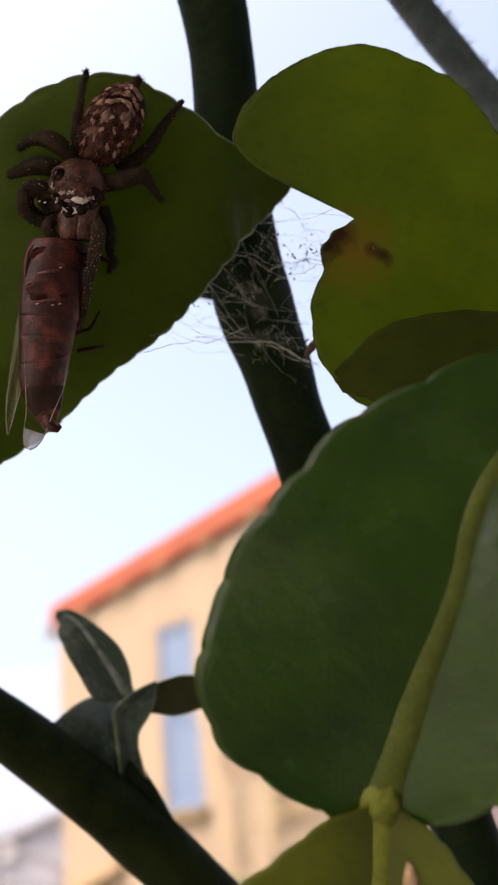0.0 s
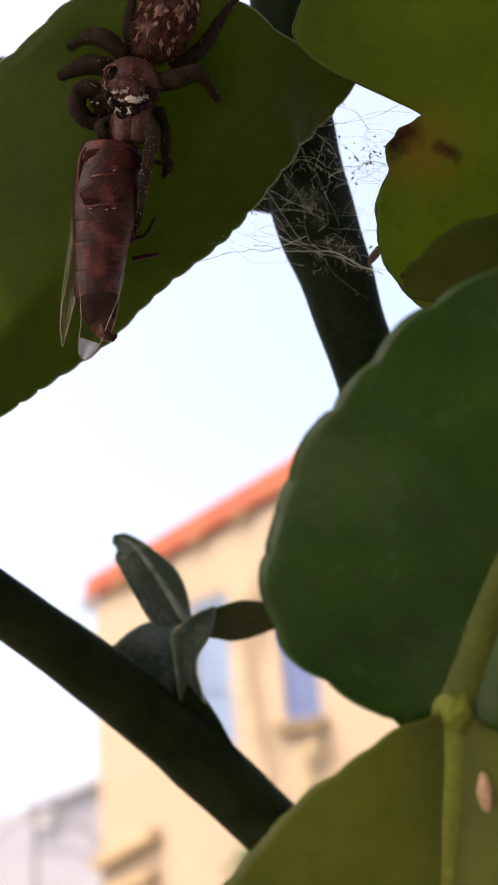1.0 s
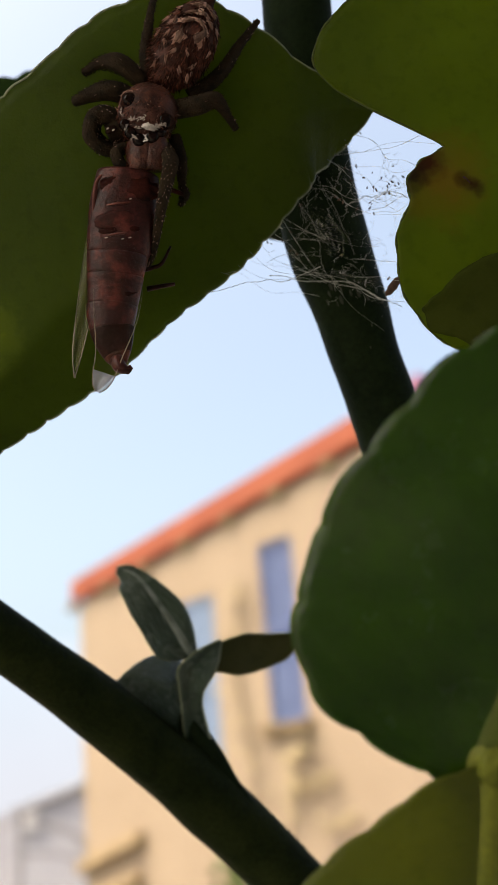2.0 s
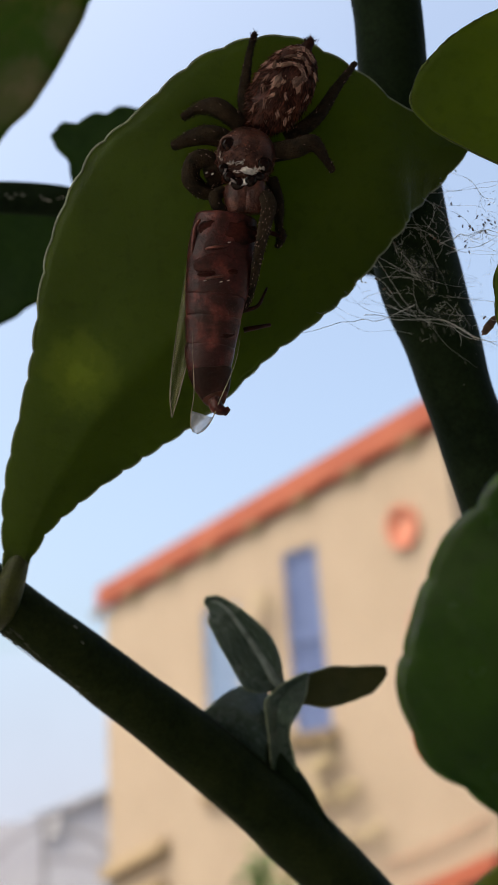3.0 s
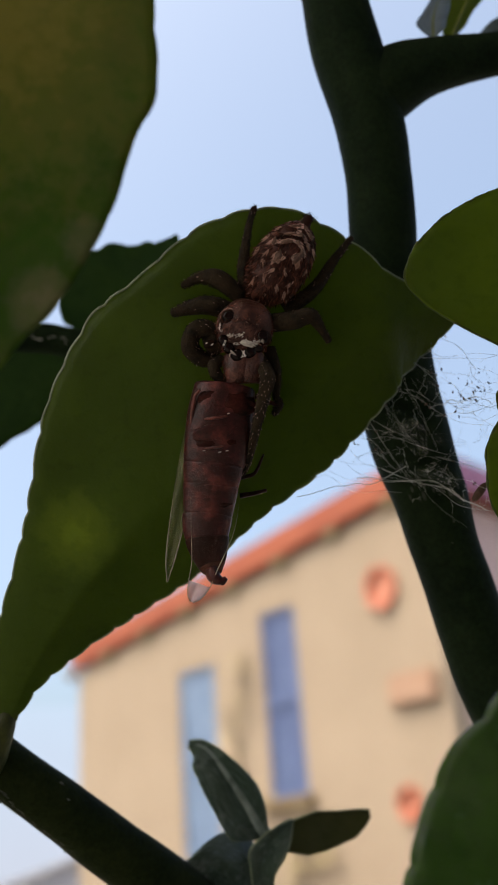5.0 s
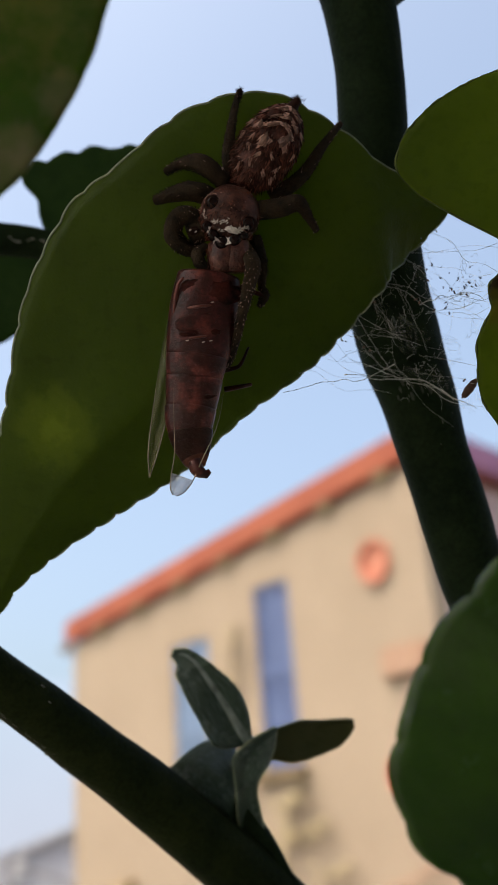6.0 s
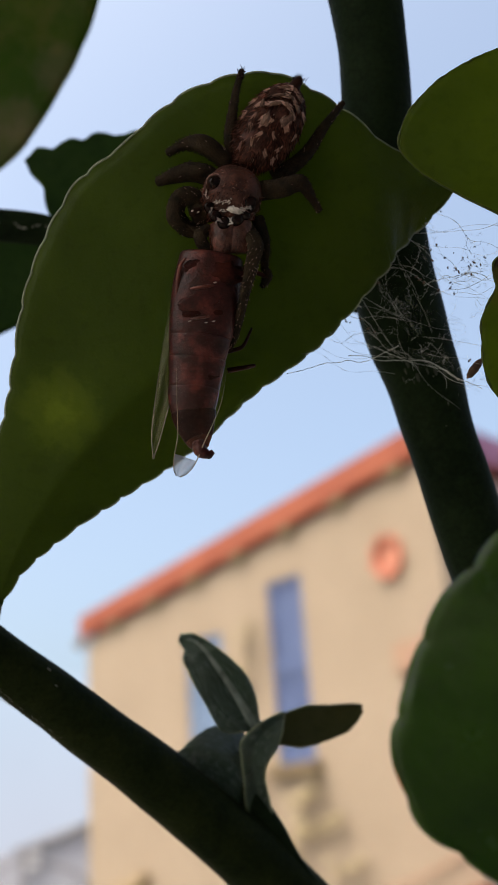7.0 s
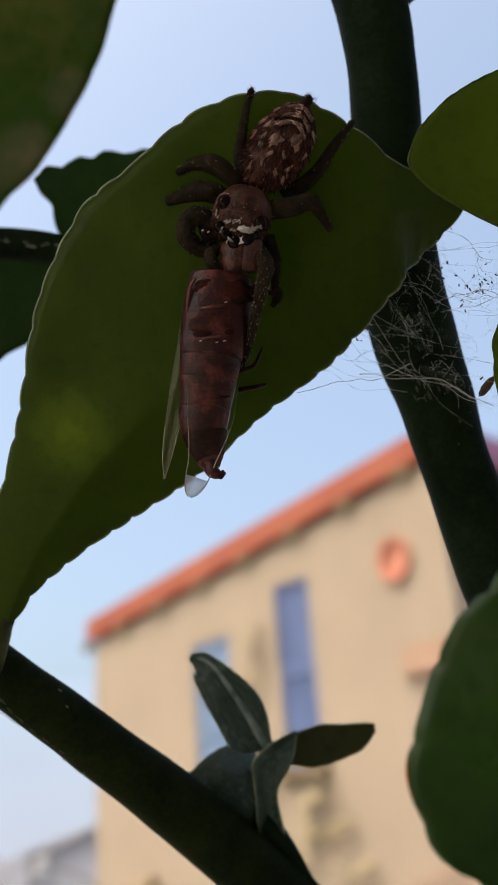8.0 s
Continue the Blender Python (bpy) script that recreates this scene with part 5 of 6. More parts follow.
        part("jaw_hairs", bm, BROWN_HAIR, jaw, "", 0.001, "stuff")

    def limb(points, radii, tufts=620, pale=0.035, name="leg", label="dark hairy leg", knee=None):
        ob = part(name, tube(points, [r * 0.88 for r in radii], 34, 12, 0.4, rng.random() * 9), LEG, root, label)
        line = spline(points, 40)
        rr = values(radii, 40)
        for hm, share in ((PALE_HAIR, pale), (LEG, 0.6), (DARK_HAIR, 0.4)):
            bm = bmesh.new()
            for k in range(max(3, int(tufts * share))):
                i = rng.randrange(1, 39)
                t = (line[i + 1] - line[i - 1]).normalized()
                d = t.orthogonal().normalized()
                d.rotate(Matrix.Rotation(rng.uniform(0, 6.28), 3, t))
                hair(bm, line[i] + d * rr[i] * 0.86, d * 0.6 + t * rng.uniform(0.4, 1.4), rng.uniform(0.08, 0.24), rng.uniform(0.02, 0.04))
            part("leg_hairs", bm, hm, ob, "", 0.001, "stuff")
        # a pale fleck painted as the knee's glint
        if knee is not None:
            bm = bmesh.new()
            i = int(knee * 39)
            blob(bm, line[i] + Vector((0, 0, rr[i] * 0.85)), (0.4, 1, 0), 0.14, 0.08, 0.07, 8, 6, 0.3)
            part("joint", bm, GLINT, ob, "painted pale glint on the leg joint")
    limb([(-0.0, 18.5, 0.2), (-1.5, 19.5, 0.7), (-2.8, 19.8, 0.4), (-4.3, 19.3, -0.3)], [0.7, 0.75, 0.55, 0.25])
    limb([(-0.7, 17.3, 0.3), (-2.1, 17.7, 1.0), (-3.5, 17.6, 0.6), (-5.0, 17.3, -0.3)], [0.7, 0.8, 0.62, 0.35], knee=0.5)
    limb([(-1.1, 15.1, 0.4), (-2.2, 16.0, 0.8), (-3.3, 15.8, 1.0), (-3.6, 14.7, 0.9), (-2.9, 13.9, 0.5), (-1.8, 13.7, 0.3)], [0.6, 0.7, 0.7, 0.7, 0.65, 0.5], tufts=1100, pale=0.1, knee=0.42)
    limb([(0.6, 18.2, -0.1), (0.2, 20.3, 0.1), (0.4, 22.6, -0.2), (0.8, 24.5, -0.4), (1.0, 25.0, 0.1)], [0.6, 0.55, 0.36, 0.24, 0.2])
    limb([(1.9, 16.5, 0.3), (3.9, 16.6, 1.1), (5.1, 16.9, 1.1), (5.9, 16.0, 0.4), (6.5, 15.2, -0.2)], [0.7, 0.75, 0.6, 0.33, 0.22], knee=0.5)
    limb([(3.2, 17.5, -0.1), (5.3, 18.9, 0.1), (6.8, 21.1, -0.2), (8.2, 23.0, -0.5)], [0.6, 0.55, 0.36, 0.2])
    limb([(1.3, 13.8, 0.8), (1.9, 12.3, 2.3), (1.6, 10.6, 2.7), (1.2, 8.9, 2.5), (0.6, 6.4, 1.6), (0.1, 5.2, 1.0)], [0.6, 0.6, 0.5, 0.4, 0.26, 0.12], tufts=420, pale=0.45, knee=0.2)
    limb([(2.1, 14.7, 0.2), (2.6, 12.7, 0.4), (2.6, 11.2, 0.5), (2.8, 10.5, 0.5), (2.4, 9.8, 0.1)], [0.5, 0.5, 0.3, 0.36, 0.16])
    limb([(-1.3, 13.8, 0.8), (-1.9, 13.2, 1.1), (-1.6, 12.4, 1.2), (-0.6, 12.0, 1.1)], [0.45, 0.5, 0.45, 0.3], name="palp", label="short brown palp", tufts=120, pale=0.2)
    limb([(-1.1, 15.1, 0.1), (-1.8, 15.0, 0.4), (-2.5, 14.7, 0.5)], [0.7, 0.95, 0.8], tufts=700, pale=0.08)
    bm = bmesh.new()
    blob(bm, (-2.2, 14.8, 1.5), (1, 0.4, 0), 0.42, 0.3, 0.25, 14, 10, 0.3, 4.0)
    part("leg_knot", bm, DARK_HAIR, root, "dark knotted leg joint")
    # two pale flecks painted as glints on the knot
    for place in ((-2.4, 14.8, 1.8), (-2.0, 14.7, 1.8)):
        bm = bmesh.new()
        blob(bm, place, (1, 0.6, 0), 0.11, 0.06, 0.06, 8, 6, 0.3)
        part("glint_fleck", bm, GLINT, root, "painted pale glint")
    # the tuft of the hind foot over the leaf's edge
    bm = bmesh.new()
    for k in range(40):
        hair(bm, Vector((1.0, 24.9, 0.2)) + Vector((rng.gauss(0, 0.12), rng.gauss(0, 0.12), rng.gauss(0, 0.1))), (rng.gauss(0, 0.8), 1 + rng.gauss(0, 0.5), rng.gauss(0, 0.5)), rng.uniform(0.15, 0.35), 0.03)
    part("foot_tuft", bm, DARK_HAIR, root, "dark foot tuft", 0.001, "stuff")
    return root


MOVING.append(spider())


# ---------------------------------------------------------------- the fly
def fly():
    root = thing("fly", "dark red fly held by the spider", "fly")
    # body rings from the chest to the tail, each its own plate
    line = spline([(-1.1, 11.8, 1.4), (-1.4, 9.4, 1.6), (-1.8, 6.7, 1.8), (-2.1, 4.0, 2.0), (-2.3, 1.3, 2.4), (-2.0, -0.6, 2.8), (-1.7, -1.5, 3.1)], 121)
    wide = values([2.15, 2.4, 2.25, 1.95, 1.62, 1.1, 0.5], 121)
    cuts = [(0, 46, FLY_RED, "thorax", "dark red chest"), (44, 57, FLY_RED, "segment", "red belly ring"),
            (55, 72, FLY_RED, "segment", "red belly ring"), (70, 85, FLY_RED, "segment", "red belly ring"),
            (83, 107, FLY_TAIL, "segment", "dark brown belly ring"), (105, 121, FLY_RUST, "segment", "rusty brown tapering tail segment")]
    for lo, hi, mat, name, label in cuts:
        n = hi - lo
        bm = bmesh.new()
        radii = [wide[lo + k] * (0.97 + 0.03 * math.sin(math.pi * min(1, (k + 1.0) / n) ** 0.7) ** 0.5) for k in range(n)]
        radii[0] *= 0.96
        radii[-1] *= 0.96
        rings = ring_tube(bm, line[lo:hi], radii, 24, 0.06, lo * 0.3)
        for ring in rings:
            mz = sum(v.co.z for v in ring) / 24
            for v in ring:
                v.co.z = mz + (v.co.z - mz) * 0.55
        part(name, bm, mat, root, label)
    for pts, rad in (([(-3.4, 7.5, 2.0), (-3.4, 9.3, 2.3), (-3.2, 10.8, 2.5), (-2.8, 11.4, 2.7)], [0.08, 0.13, 0.14, 0.08]),
                     ([(-3.0, 7.2, 2.4), (-1.9, 7.3, 3.1), (-0.6, 7.5, 2.6)], [0.06, 0.09, 0.06]),
                     ([(-3.0, 9.3, 2.4), (-1.7, 9.4, 3.0), (-0.3, 9.6, 2.6)], [0.06, 0.12, 0.06])):
        part("ridge", tube(pts, rad, 20, 10, 0.15), FLY_PALE, root, "pale red body ridge")
    bm = bmesh.new()
    blob(bm, (-0.5, 10.3, 2.5), (1, 0.1, 0), 1.55, 0.95, 0.35, rough=0.35)
    part("plate", bm, FLY_DARK, root, "black chest plate")
    for place, way, long, wide, mat, word in (((-1.9, 8.4, 2.8), (1, 0.15, 0), 1.5, 0.6, FLY_RED, "mottled red"), ((-2.2, 7.6, 2.8), (1, 0.05, 0), 0.8, 0.26, FLY_DARK, "black"), ((-0.7, 7.7, 2.7), (1, 0.1, 0), 0.45, 0.24, FLY_DARK, "black"),
                                              ((-1.7, 10.9, 2.45), (1, 0.1, 0), 1.2, 0.6, FLY_DARK, "dark red"),
                                              ((-1.9, 3.2, 2.8), (1, 0.1, 0), 1.3, 0.25, FLY_DARK, "black")):
        bm = bmesh.new()
        blob(bm, place, way, long, wide, 0.22, 28, 18, 0.25, long)
        part("plate", bm, mat, root, word + " body plate")
    # legs
    for pts in ([(-0.2, 5.2, 0.8), (0.4, 5.3, 1.0), (1.1, 5.6, 1.0), (1.7, 6.9, 0.2)], [(-0.0, 3.9, 0.4), (1.1, 4.1, 0.4), (1.9, 4.3, -0.2)],
                [(1.1, 11.1, 0.6), (2.3, 10.6, 0.8), (2.9, 10.4, 0.4)]):
        part("leg", tube(pts, [0.2, 0.16, 0.13, 0.08][:len(pts)], 16, 8), FLY_DARK, root, "thin dark leg")
    # tail claspers
    part("tail", tube([(-1.9, -1.1, 3.0), (-1.7, -1.7, 3.3), (-1.2, -1.9, 3.4), (-0.9, -1.7, 3.4)], [0.5, 0.45, 0.3, 0.16], 16, 10, 0.2), FLY_RED, root, "rusty red tail")
    part("tail_hook", tube([(-1.5, -1.8, 3.3), (-1.2, -2.1, 3.4), (-1.0, -2.0, 3.5)], [0.2, 0.15, 0.08], 8, 8), FLY_DARK, root, "dark tail hook")

    def wing(rib, left, right, mat, label):
        line = spline(rib, 30)
        round_end = [1.0] * 24 + [math.sqrt(1 - (k / 5.1) ** 2) for k in range(6)]
        wl, wr = ([w * e for w, e in zip(values(side, 30), round_end)] for side in (left, right))
        grid = []
        for i, p in enumerate(line):
            t = (line[min(i + 1, 29)] - line[max(i - 1, 0)]).normalized()
            s = Vector((0, 0, 1)).cross(t).normalized()
            grid.append([p + s * (max(wl[i], 0.02) * max(v, 0) + max(wr[i], 0.02) * min(v, 0)) + Vector((0, 0, 0.12 * math.sin(v * 4 + i * 0.2))) for v in [k / 5 - 1 for k in range(11)]])
        ob = part("wing", sheet(grid, 0.03, lambda u, v: (u, v)), mat, root, label)
        for share in (-1.0, 1.0):
            bm = bmesh.new()
            ring_tube(bm, [row[round((share + 1) * 5)] + Vector((0, 0, 0.03)) for row in grid[10:]], [0.038 * min(1, max(0.05, k / 9)) for k in range(20)], 5)
            part("vein", bm, VEIN, ob, "fine wing vein")
        return ob, grid
    wing([(-3.1, 10.4, 0.4), (-3.7, 7.3, 0.3), (-4.4, 3.3, 0.4), (-5.0, -0.2, 0.5), (-5.2, -2.3, 0.6)], [0.5, 0.7, 0.7, 0.45, 0.05], [0.4, 0.6, 0.5, 0.3, 0.05], WING, "clear narrow wing")
    # pale flecks painted as the glints on the fly's body
    for k, place in enumerate(((-1.4, 7.0, 3.0), (-2.5, 7.1, 3.0), (-0.9, 7.1, 2.9), (-0.8, 9.7, 3.0))):
        bm = bmesh.new()
        blob(bm, place, (1, 0.2, 0), 0.12, 0.04, 0.04, 8, 6, 0.4, k)
        part("glint_fleck", bm, GLINT, root, "painted pale glint")
    ob, grid = wing([(-1.5, 8.0, 3.5), (-1.7, 5.0, 3.7), (-2.0, 1.6, 3.8), (-2.6, -1.4, 3.5), (-3.3, -3.4, 3.1)], [0.3, 0.9, 1.45, 1.75, 1.75, 1.6, 1.3, 1.0, 0.85, 0.75, 0.7], [0.3, 0.9, 1.4, 1.6, 1.5, 1.35, 1.1, 0.85, 0.75, 0.65, 0.6], WING_TIP, "clear veined wing with pale tip")
    part("wing_tip", sheet([[p + Vector((0, 0, 0.05)) for p in row] for row in grid[24:]], 0.03, lambda u, v: (u, v)), MEMBRANE, ob, "milky pale wing tip")
    return root


MEMBRANE, nt, bsdf, out = material("wing_membrane")
clear, milk, both = nt.nodes.new("ShaderNodeBsdfTransparent"), nt.nodes.new("ShaderNodeBsdfTranslucent"), nt.nodes.new("ShaderNodeMixShader")
cloud = ramp_node(nt, noise_node(nt, 900.0).outputs["Fac"], [(0.3, (0.75, 0.75, 0.78)), (0.7, (0.92, 0.92, 0.95))])
nt.links.new(cloud.outputs["Color"], milk.inputs["Color"])
both.inputs["Fac"].default_value = 0.5
nt.links.new(clear.outputs["BSDF"], both.inputs[1])
nt.links.new(milk.outputs["BSDF"], both.inputs[2])
nt.links.new(both.outputs["Shader"], out.inputs["Surface"])
VEIN = surface("wing_vein", (0.26, 0.21, 0.13), (0.42, 0.35, 0.24), 0.5, 500, 4000)
MOVING.append(fly())


# ---------------------------------------------------------------- the web
VEIL, nt, bsdf, out = material("silk_veil")
bsdf.inputs["Base Color"].default_value = (0.46, 0.46, 0.41, 1)
bsdf.inputs["Roughness"].default_value = 0.8
uv, stretch = nt.nodes.new("ShaderNodeUVMap"), nt.nodes.new("ShaderNodeMapping")
uv.uv_map = "along"
stretch.inputs["Scale"].default_value = (3.2, 4.2, 1)
stretch.inputs["Rotation"].default_value = (0, 0, 0.12)
nt.links.new(uv.outputs["UV"], stretch.inputs["Vector"])
wisp = nt.nodes.new("ShaderNodeTexNoise")
wisp.inputs["Scale"].default_value, wisp.inputs["Detail"].default_value = 1.3, 6.0
wisp.inputs["Distortion"].default_value = 0.6
nt.links.new(stretch.outputs["Vector"], wisp.inputs["Vector"])
patchy = noise_node(nt, 700.0, 3.0)
dense = ramp_node(nt, wisp.outputs["Fac"], [(0.48, (0, 0, 0)), (0.75, (0.34, 0.34, 0.34))])
holes = ramp_node(nt, patchy.outputs["Fac"], [(0.4, (0, 0, 0)), (0.62, (1, 1, 1))])
nt.links.new(mix_node(nt, 1.0, dense.outputs["Color"], holes.outputs["Color"], "MULTIPLY"), bsdf.inputs["Alpha"])


def web():
    root = thing("spider_web", "torn web with dry crumbs between leaf and stem", "web")
    rng = random.Random(9)
    leaf_side = [Vector(p) for p in ((3.3, 4.0, -4.5), (5.0, 5.1, -4.5), (6.7, 6.5, -4.5), (8.4, 8.2, -4.8), (9.4, 9.5, -5.0), (11.0, 12.1, -5.3), (12.8, 14.3, -5.5), (14.3, 15.8, -5.8), (15.4, 16.3, -6.0))]
    far_side = [Vector(p) for p in ((19.06, 1.82, -0.26), (18.39, 3.08, -0.26), (18.19, 4.82, -0.26), (18.29, 6.84, -0.26), (18.39, 8.77, -0.26), (18.77, 10.41, -0.26), (18.87, 12.34, 0.22), (19.16, 13.4, 0.71), (19.74, 13.79, 0.71))]
    on_stem = [Vector(p) for p in ((12.6, 4.1, -7.0), (13.9, 5.4, -7.0), (15.2, 6.3, -7.0), (15.6, 9.8, -7.0), (14.8, 8.0, -7.0), (16.9, 4.1, -7.0), (13.2, 8.0, -7.0), (14.3, 11.5, -7.0))]

    def thread(a, b, r, name="thread"):
        far = (b - a).length
        knots = [a] + [a.lerp(b, f) + Vector((rng.gauss(0, 0.035 * far), rng.gauss(0, 0.035 * far) - 0.03 * far * math.sin(f * 3.1), rng.gauss(0, 0.03 * far))) for f in (0.25, 0.5, 0.75)] + [b]
        bm = bmesh.new()
        line = spline(knots, 22)
        ring_tube(bm, line, [r * rng.uniform(0.6, 1.4) for _ in line], 4)
        for k in range(rng.randrange(0, 3)):
            p = rng.choice(line)
            q = p + Vector((rng.gauss(0, 0.45), rng.gauss(0, 0.45), rng.gauss(0, 0.2)))
            ring_tube(bm, spline([p, p.lerp(q, 0.5) + Vector((rng.gauss(0, 0.15), rng.gauss(0, 0.15), 0)), q], 7), [r * 0.8] * 7, 4)
        part(name, bm, SILK, root)
        return line
    nodes = []
    for k in range(20):
        i = min(8, max(2, int(rng.gauss(5.4, 1.9))))
        j = min(8, max(0, i + round(rng.gauss(0, 1.6))))
        a = leaf_side[i] + Vector((rng.gauss(0, 0.5), rng.gauss(0, 0.5), 0))
        kind = rng.random()
        b = (far_side[j] if kind < 0.55 else rng.choice(on_stem)) + Vector((rng.gauss(0, 0.8), rng.gauss(0, 0.8), 0))
        nodes += thread(a, b, rng.choice((0.006, 0.008, 0.010, 0.015)))[4:18]
    for k in range(26):
        a = rng.choice(nodes)
        b = min((rng.choice(nodes) for _ in range(8)), key=lambda q: (q - a).length if (q - a).length > 0.8 else 99)
        thread(a, b, rng.choice((0.006, 0.009)))
    for p, q in (((15.4, 10.1, -6.0), (19.06, 11.18, -0.26)), ((15.5, 10.3, -6.0), (18.87, 9.93, -0.26)), ((16.8, 11.0, -4.5), (19.06, 10.7, -0.26)), ((15.0, 13.5, -4.0), (18.97, 12.25, -0.26)),
                 ((17.3, 12.3, -3.5), (19.06, 11.57, -0.26)), ((16.9, 11.0, -4.0), (18.2, 12.1, -3.5)), ((8.1, 7.5, -2.0), (12.6, 5.3, -6.0)), ((6.5, 5.8, -1.8), (12.9, 5.0, -6.0)),
                 ((5.4, 5.2, -1.8), (12.8, 4.0, -6.0)), ((7.3, 6.9, -2.0), (18.77, 2.79, -0.26)), ((15.5, 6.9, -6.5), (18.58, 5.59, -0.26)), ((15.3, 5.6, -6.5), (18.58, 4.33, -0.26))):
        nodes += thread(Vector(p), Vector(q), rng.choice((0.010, 0.016)))[4:18]
    # the thick cord across the stem
    for pts, r in (([(8.8, 5.3, -3.0), (11.8, 4.9, -4.5), (14.9, 5.0, -5.5), (17.1, 3.6, -4.0), (18.7, 2.8, -3.0)], 0.03),
                   ([(10.7, 5.9, -3.0), (13.5, 4.9, -5.0), (16.2, 4.4, -5.5), (17.2, 3.5, -4.0)], 0.022),
                   ([(4.2, 3.8, -1.5), (7.3, 4.6, -2.0), (10.3, 4.9, -3.0), (12.7, 6.1, -5.0)], 0.025),
                   ([(14.8, 10.8, -5.0), (16.3, 11.1, -4.0), (17.8, 11.4, -3.5), (19.2, 10.9, -3.0)], 0.025)):
        bm = bmesh.new()
        ring_tube(bm, [p + Vector((rng.gauss(0, 0.012), rng.gauss(0, 0.012), 0)) for p in spline([Vector(p) + Vector((rng.gauss(0, 0.06), rng.gauss(0, 0.06), 0)) for p in spline(pts, 11)], 60)], [r * rng.uniform(0.6, 1.3) for _ in range(60)], 6)
        part("cord", bm, SILK, root, "matted cord of silk")
    # torn veils of matted silk in front of the stem
    for k, (corner, along, down) in enumerate((((10.9, 10.1, -3.5), (13.9, 6.4, -6.0), (12.7, 11.5, -4.0)), ((12.9, 13.5, -5.0), (17.1, 10.3, -5.0), (13.8, 14.4, -5.0)),
                                               ((13.0, 8.2, -6.0), (17.6, 7.5, -4.5), (13.0, 9.2, -6.0)), ((12.0, 5.8, -5.0), (17.0, 4.4, -5.0), (12.9, 7.1, -6.0)),
                                               ((14.3, 4.4, -5.0), (18.6, 2.2, -3.5), (14.7, 5.0, -5.0)), ((12.1, 10.4, -5.5), (13.8, 6.9, -6.5), (13.9, 10.9, -6.0)))):
        p, u, v = Vector(corner), Vector(along) - Vector(corner), Vector(down) - Vector(corner)
        grid = [[p + u * (i / 17) + v * (j / 7) * (0.55 + 0.45 * math.sin(math.pi * i / 17)) + Vector((0, 0, 0.25 * noise.noise(Vector((i * 0.4, j * 0.5, k * 3.0))))) for j in range(8)] for i in range(18)]
        part("veil", sheet(grid, 0.01, lambda a, b: (a, b)), VEIL, root, "torn grey veil of silk")
    # small curled snarls, thickest over the gap beside the cupped leaf
    for place, wide, count in (((17.9, 11.8, -3.4), 0.75, 26), ((17.8, 13.4, -3.2), 0.5, 9), ((18.4, 8.6, -3.0), 0.5, 8), ((14.2, 12.6, -5.5), 0.9, 12), ((12.6, 9.0, -5.0), 0.9, 16), ((15.8, 5.6, -5.6), 1.3, 26), ((18.3, 3.4, -3.0), 0.5, 10)):
        bm = bmesh.new()
        for k in range(count):
            p = Vector(place) + Vector((rng.gauss(0, wide), rng.gauss(0, wide * 0.8), rng.gauss(0, 0.2)))
            turn, step, knots = rng.uniform(0, 6.28), rng.uniform(0.12, 0.3), [p]
            for _ in range(rng.randrange(3, 7)):
                turn += rng.gauss(0, 0.9)
                knots.append(knots[-1] + Vector((math.cos(turn), math.sin(turn), rng.gauss(0, 0.2))) * step)
            ring_tube(bm, spline(knots, 5 * len(knots)), [rng.uniform(0.006, 0.011)] * (5 * len(knots)), 4)
        part("snarl", bm, SILK, root, "curled snarl of silk")
    # pale beads of silk where the threads grip the leaf
    for p in leaf_side[3:]:
        bm = bmesh.new()
        for k in range(5):
            blob(bm, p + Vector((rng.gauss(0, 0.45), rng.gauss(0, 0.4), rng.uniform(0.2, 0.8))), (rng.gauss(0, 1), rng.gauss(0, 1), 0), rng.uniform(0.06, 0.16), 0.05, 0.05, 6, 5, 0.5, k)
        part("silk_anchor", bm, SILK, root, "pale bead of silk")
    # crumbs caught in the silk
    for k in range(46):
        p = rng.choice(nodes) if k > 22 else Vector(rng.choice(((17.3, 12.3, -3.5), (18.2, 12.1, -3.5), (16.9, 11.0, -4.0), (18.5, 11.5, -3.0)))) + Vector((rng.gauss(0, 0.6), rng.gauss(0, 0.5), 0))
        bm = bmesh.new()
        s = rng.uniform(0.04, 0.11)
        blob(bm, p, (rng.gauss(0, 1), rng.gauss(0, 1), 0.2), s * 1.5, s * 0.7, s * 0.6, 6, 5, 0.5, k)
        part("crumb", bm, DRY, root)
    bm = bmesh.new()
    blob(bm, (17.9, 4.2, -2.0), (0.6, 0.8, 0), 0.85, 0.32, 0.15, 12, 10, 0.3, 3.0)
    part("dry_flake", bm, DRY, root, "dry reddish flake")
    # the loose thread hanging along the slanting branch
    bm = bmesh.new()
    ring_tube(bm, spline([(-21.2, -19.0, -8.0), (-19.0, -20.8, -8.0), (-17.0, -22.6, -9.0), (-14.2, -23.7, -9.5)], 30), [0.035] * 30, 5)
    part("thread", bm, SILK, root)
    return root


MOVING.append(web())


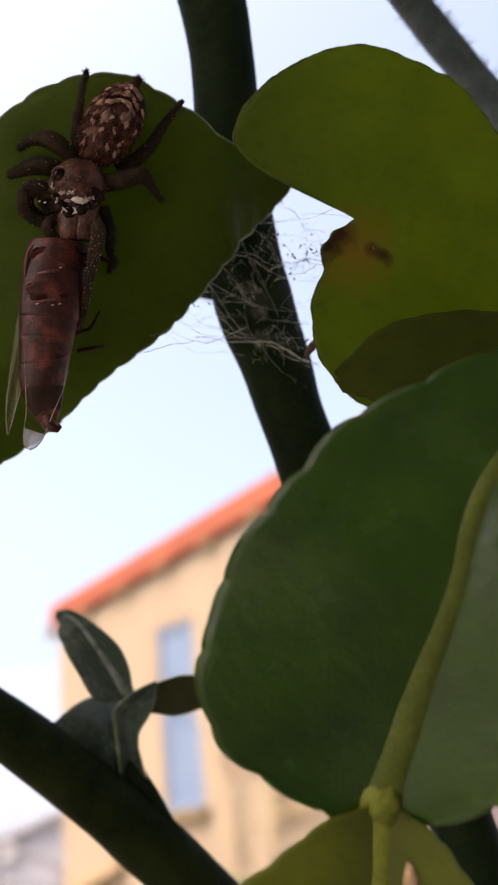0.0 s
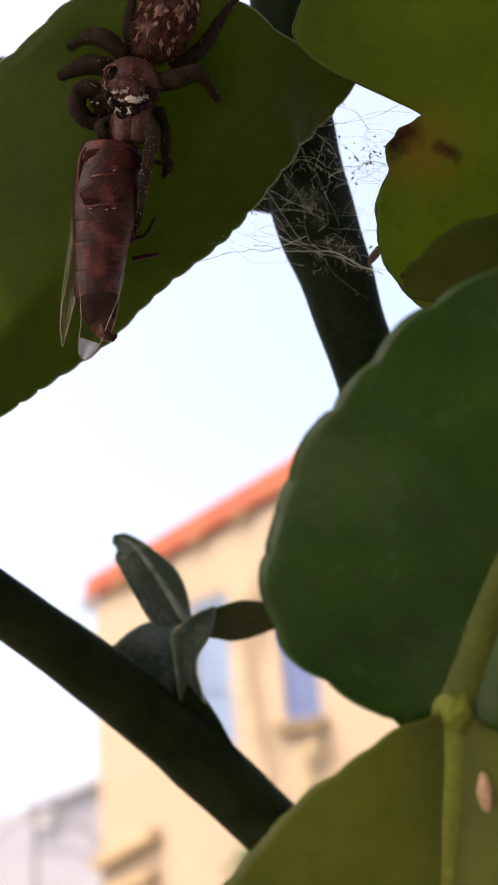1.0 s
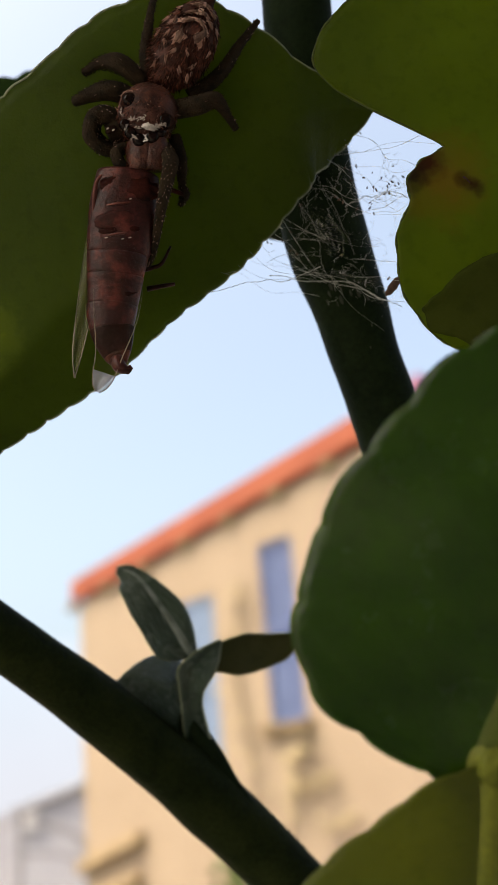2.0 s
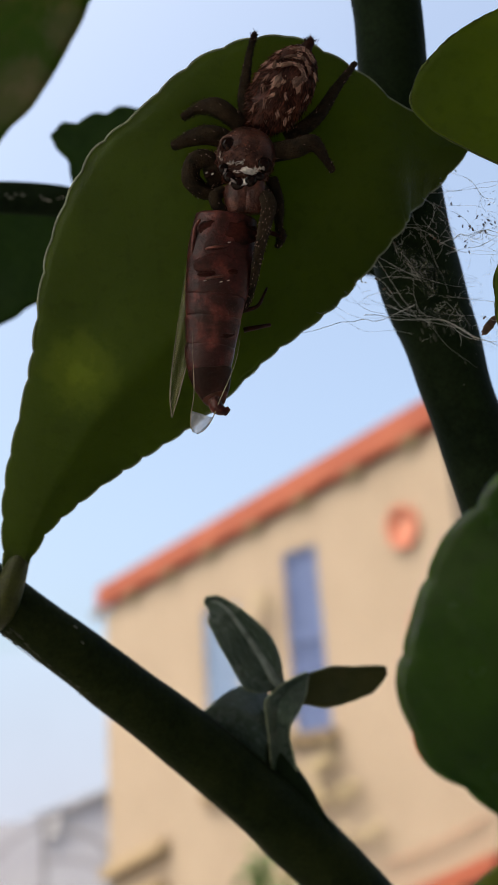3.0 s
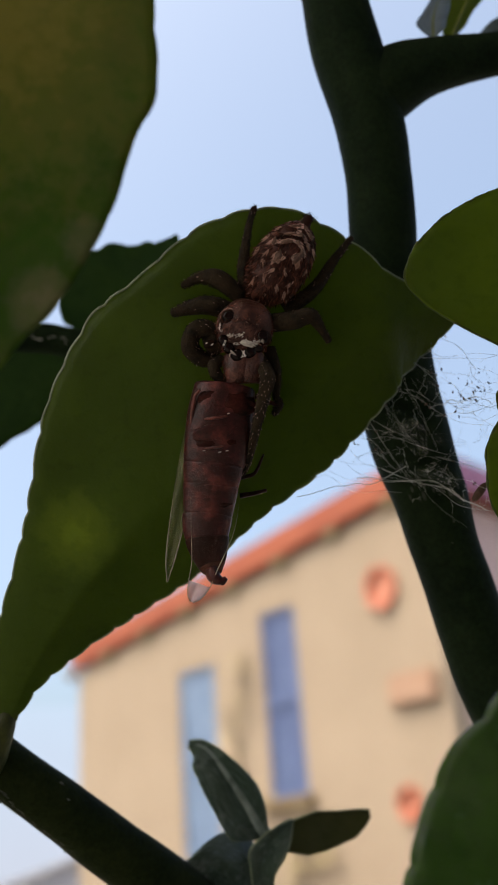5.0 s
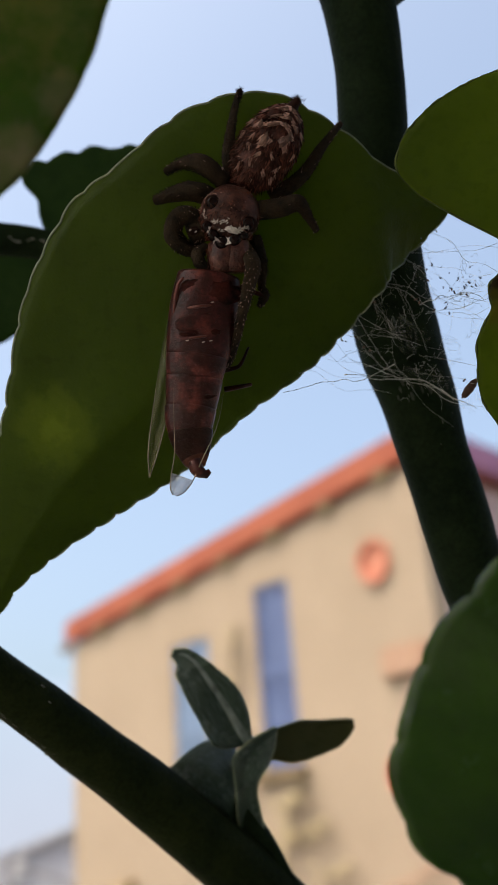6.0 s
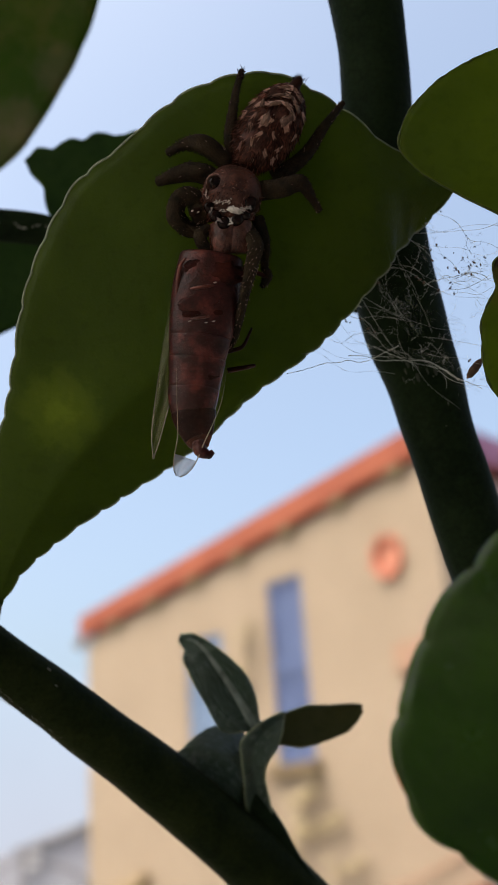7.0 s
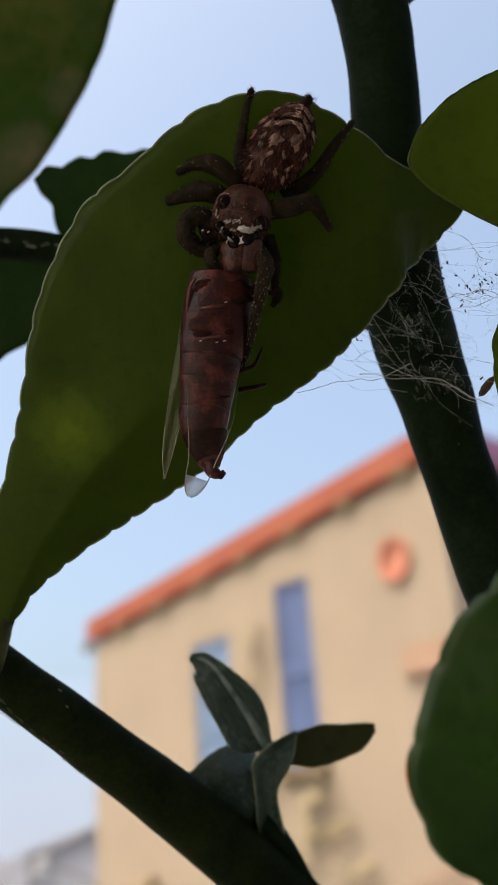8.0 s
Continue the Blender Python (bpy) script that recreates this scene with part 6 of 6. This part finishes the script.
# ---------------------------------------------------------------- the sway of the branch, with all that sits on it
SWAY_PLACE = (0.00000, 0.06444, 1.62735)
SWAY_ROWS = [
    (0.0, 112.178, 3.580, 2.189),
    (0.1, 112.242, 3.612, 2.702),
    (0.2, 112.627, 3.553, 1.599),
    (0.3, 112.881, 4.103, 1.177),
    (0.4, 113.117, 3.900, 0.928),
    (0.5, 112.574, 3.684, 1.286),
    (0.6, 112.827, 3.764, -0.187),
    (0.7, 113.138, 4.048, 0.518),
    (0.8, 112.454, 3.869, 0.860),
    (0.9, 112.753, 3.775, 1.277),
    (1.0, 113.057, 3.526, 1.139),
    (1.1, 113.220, 3.629, 1.239),
    (1.2, 112.556, 3.544, 1.034),
    (1.3, 114.109, 3.648, 2.425),
    (1.4, 113.624, 3.284, 2.346),
    (1.5, 113.186, 3.415, 1.849),
    (1.6, 113.195, 2.989, 2.062),
    (1.7, 113.446, 3.462, 2.412),
    (1.8, 112.692, 3.383, 2.270),
    (1.9, 112.993, 3.775, 2.858),
    (2.0, 112.516, 3.437, 1.791),
    (2.1, 112.519, 3.817, 1.416),
    (2.2, 112.586, 4.109, 0.756),
    (3.3, 112.296, 4.253, -0.286),
    (3.4, 111.910, 3.824, 0.424),
    (3.5, 112.720, 3.494, 1.627),
    (3.6, 112.794, 3.672, 1.745),
    (3.7, 112.722, 3.890, 0.653),
    (3.8, 112.812, 4.097, 0.689),
    (3.9, 112.110, 3.911, 1.601),
    (4.0, 113.214, 3.777, 1.744),
    (4.1, 113.685, 3.901, 1.300),
    (4.2, 113.459, 3.458, 1.129),
    (4.3, 113.219, 4.271, 1.091),
    (4.5, 113.219, 4.214, 0.922),
    (4.6, 112.969, 4.251, 1.167),
    (4.7, 112.707, 4.183, 0.936),
    (5.8, 113.427, 3.781, 1.585),
    (5.9, 113.726, 4.029, 1.672),
    (6.0, 113.883, 4.117, 1.536),
    (6.1, 114.109, 4.169, 2.016),
    (6.2, 113.968, 4.811, 1.803),
    (6.3, 113.980, 4.100, 2.322),
    (6.4, 114.632, 3.764, 2.242),
    (6.5, 114.025, 3.991, 1.694),
    (6.6, 113.589, 4.010, 2.005),
    (6.7, 113.509, 4.288, 2.366),
    (6.8, 113.647, 4.074, 1.503),
    (6.9, 114.460, 4.164, 1.225),
    (7.0, 113.736, 3.883, 1.351),
    (7.1, 113.293, 4.087, 1.951),
    (7.2, 113.368, 4.190, 1.399),
    (7.3, 113.641, 4.204, 0.309),
    (7.4, 113.616, 3.998, 0.767),
    (7.5, 113.053, 3.774, 1.604),
    (7.6, 113.094, 3.246, 1.588),
    (7.7, 112.708, 3.768, 0.662),
    (7.8, 112.995, 4.415, 1.135),
    (7.9, 113.189, 4.343, 0.797),
    (8.0, 113.272, 3.866, 1.328),
]


def motions():
    for one in MOVING:
        walk(one, [(t, pose(*SWAY_PLACE, *turn)) for t, *turn in SWAY_ROWS])


motions()
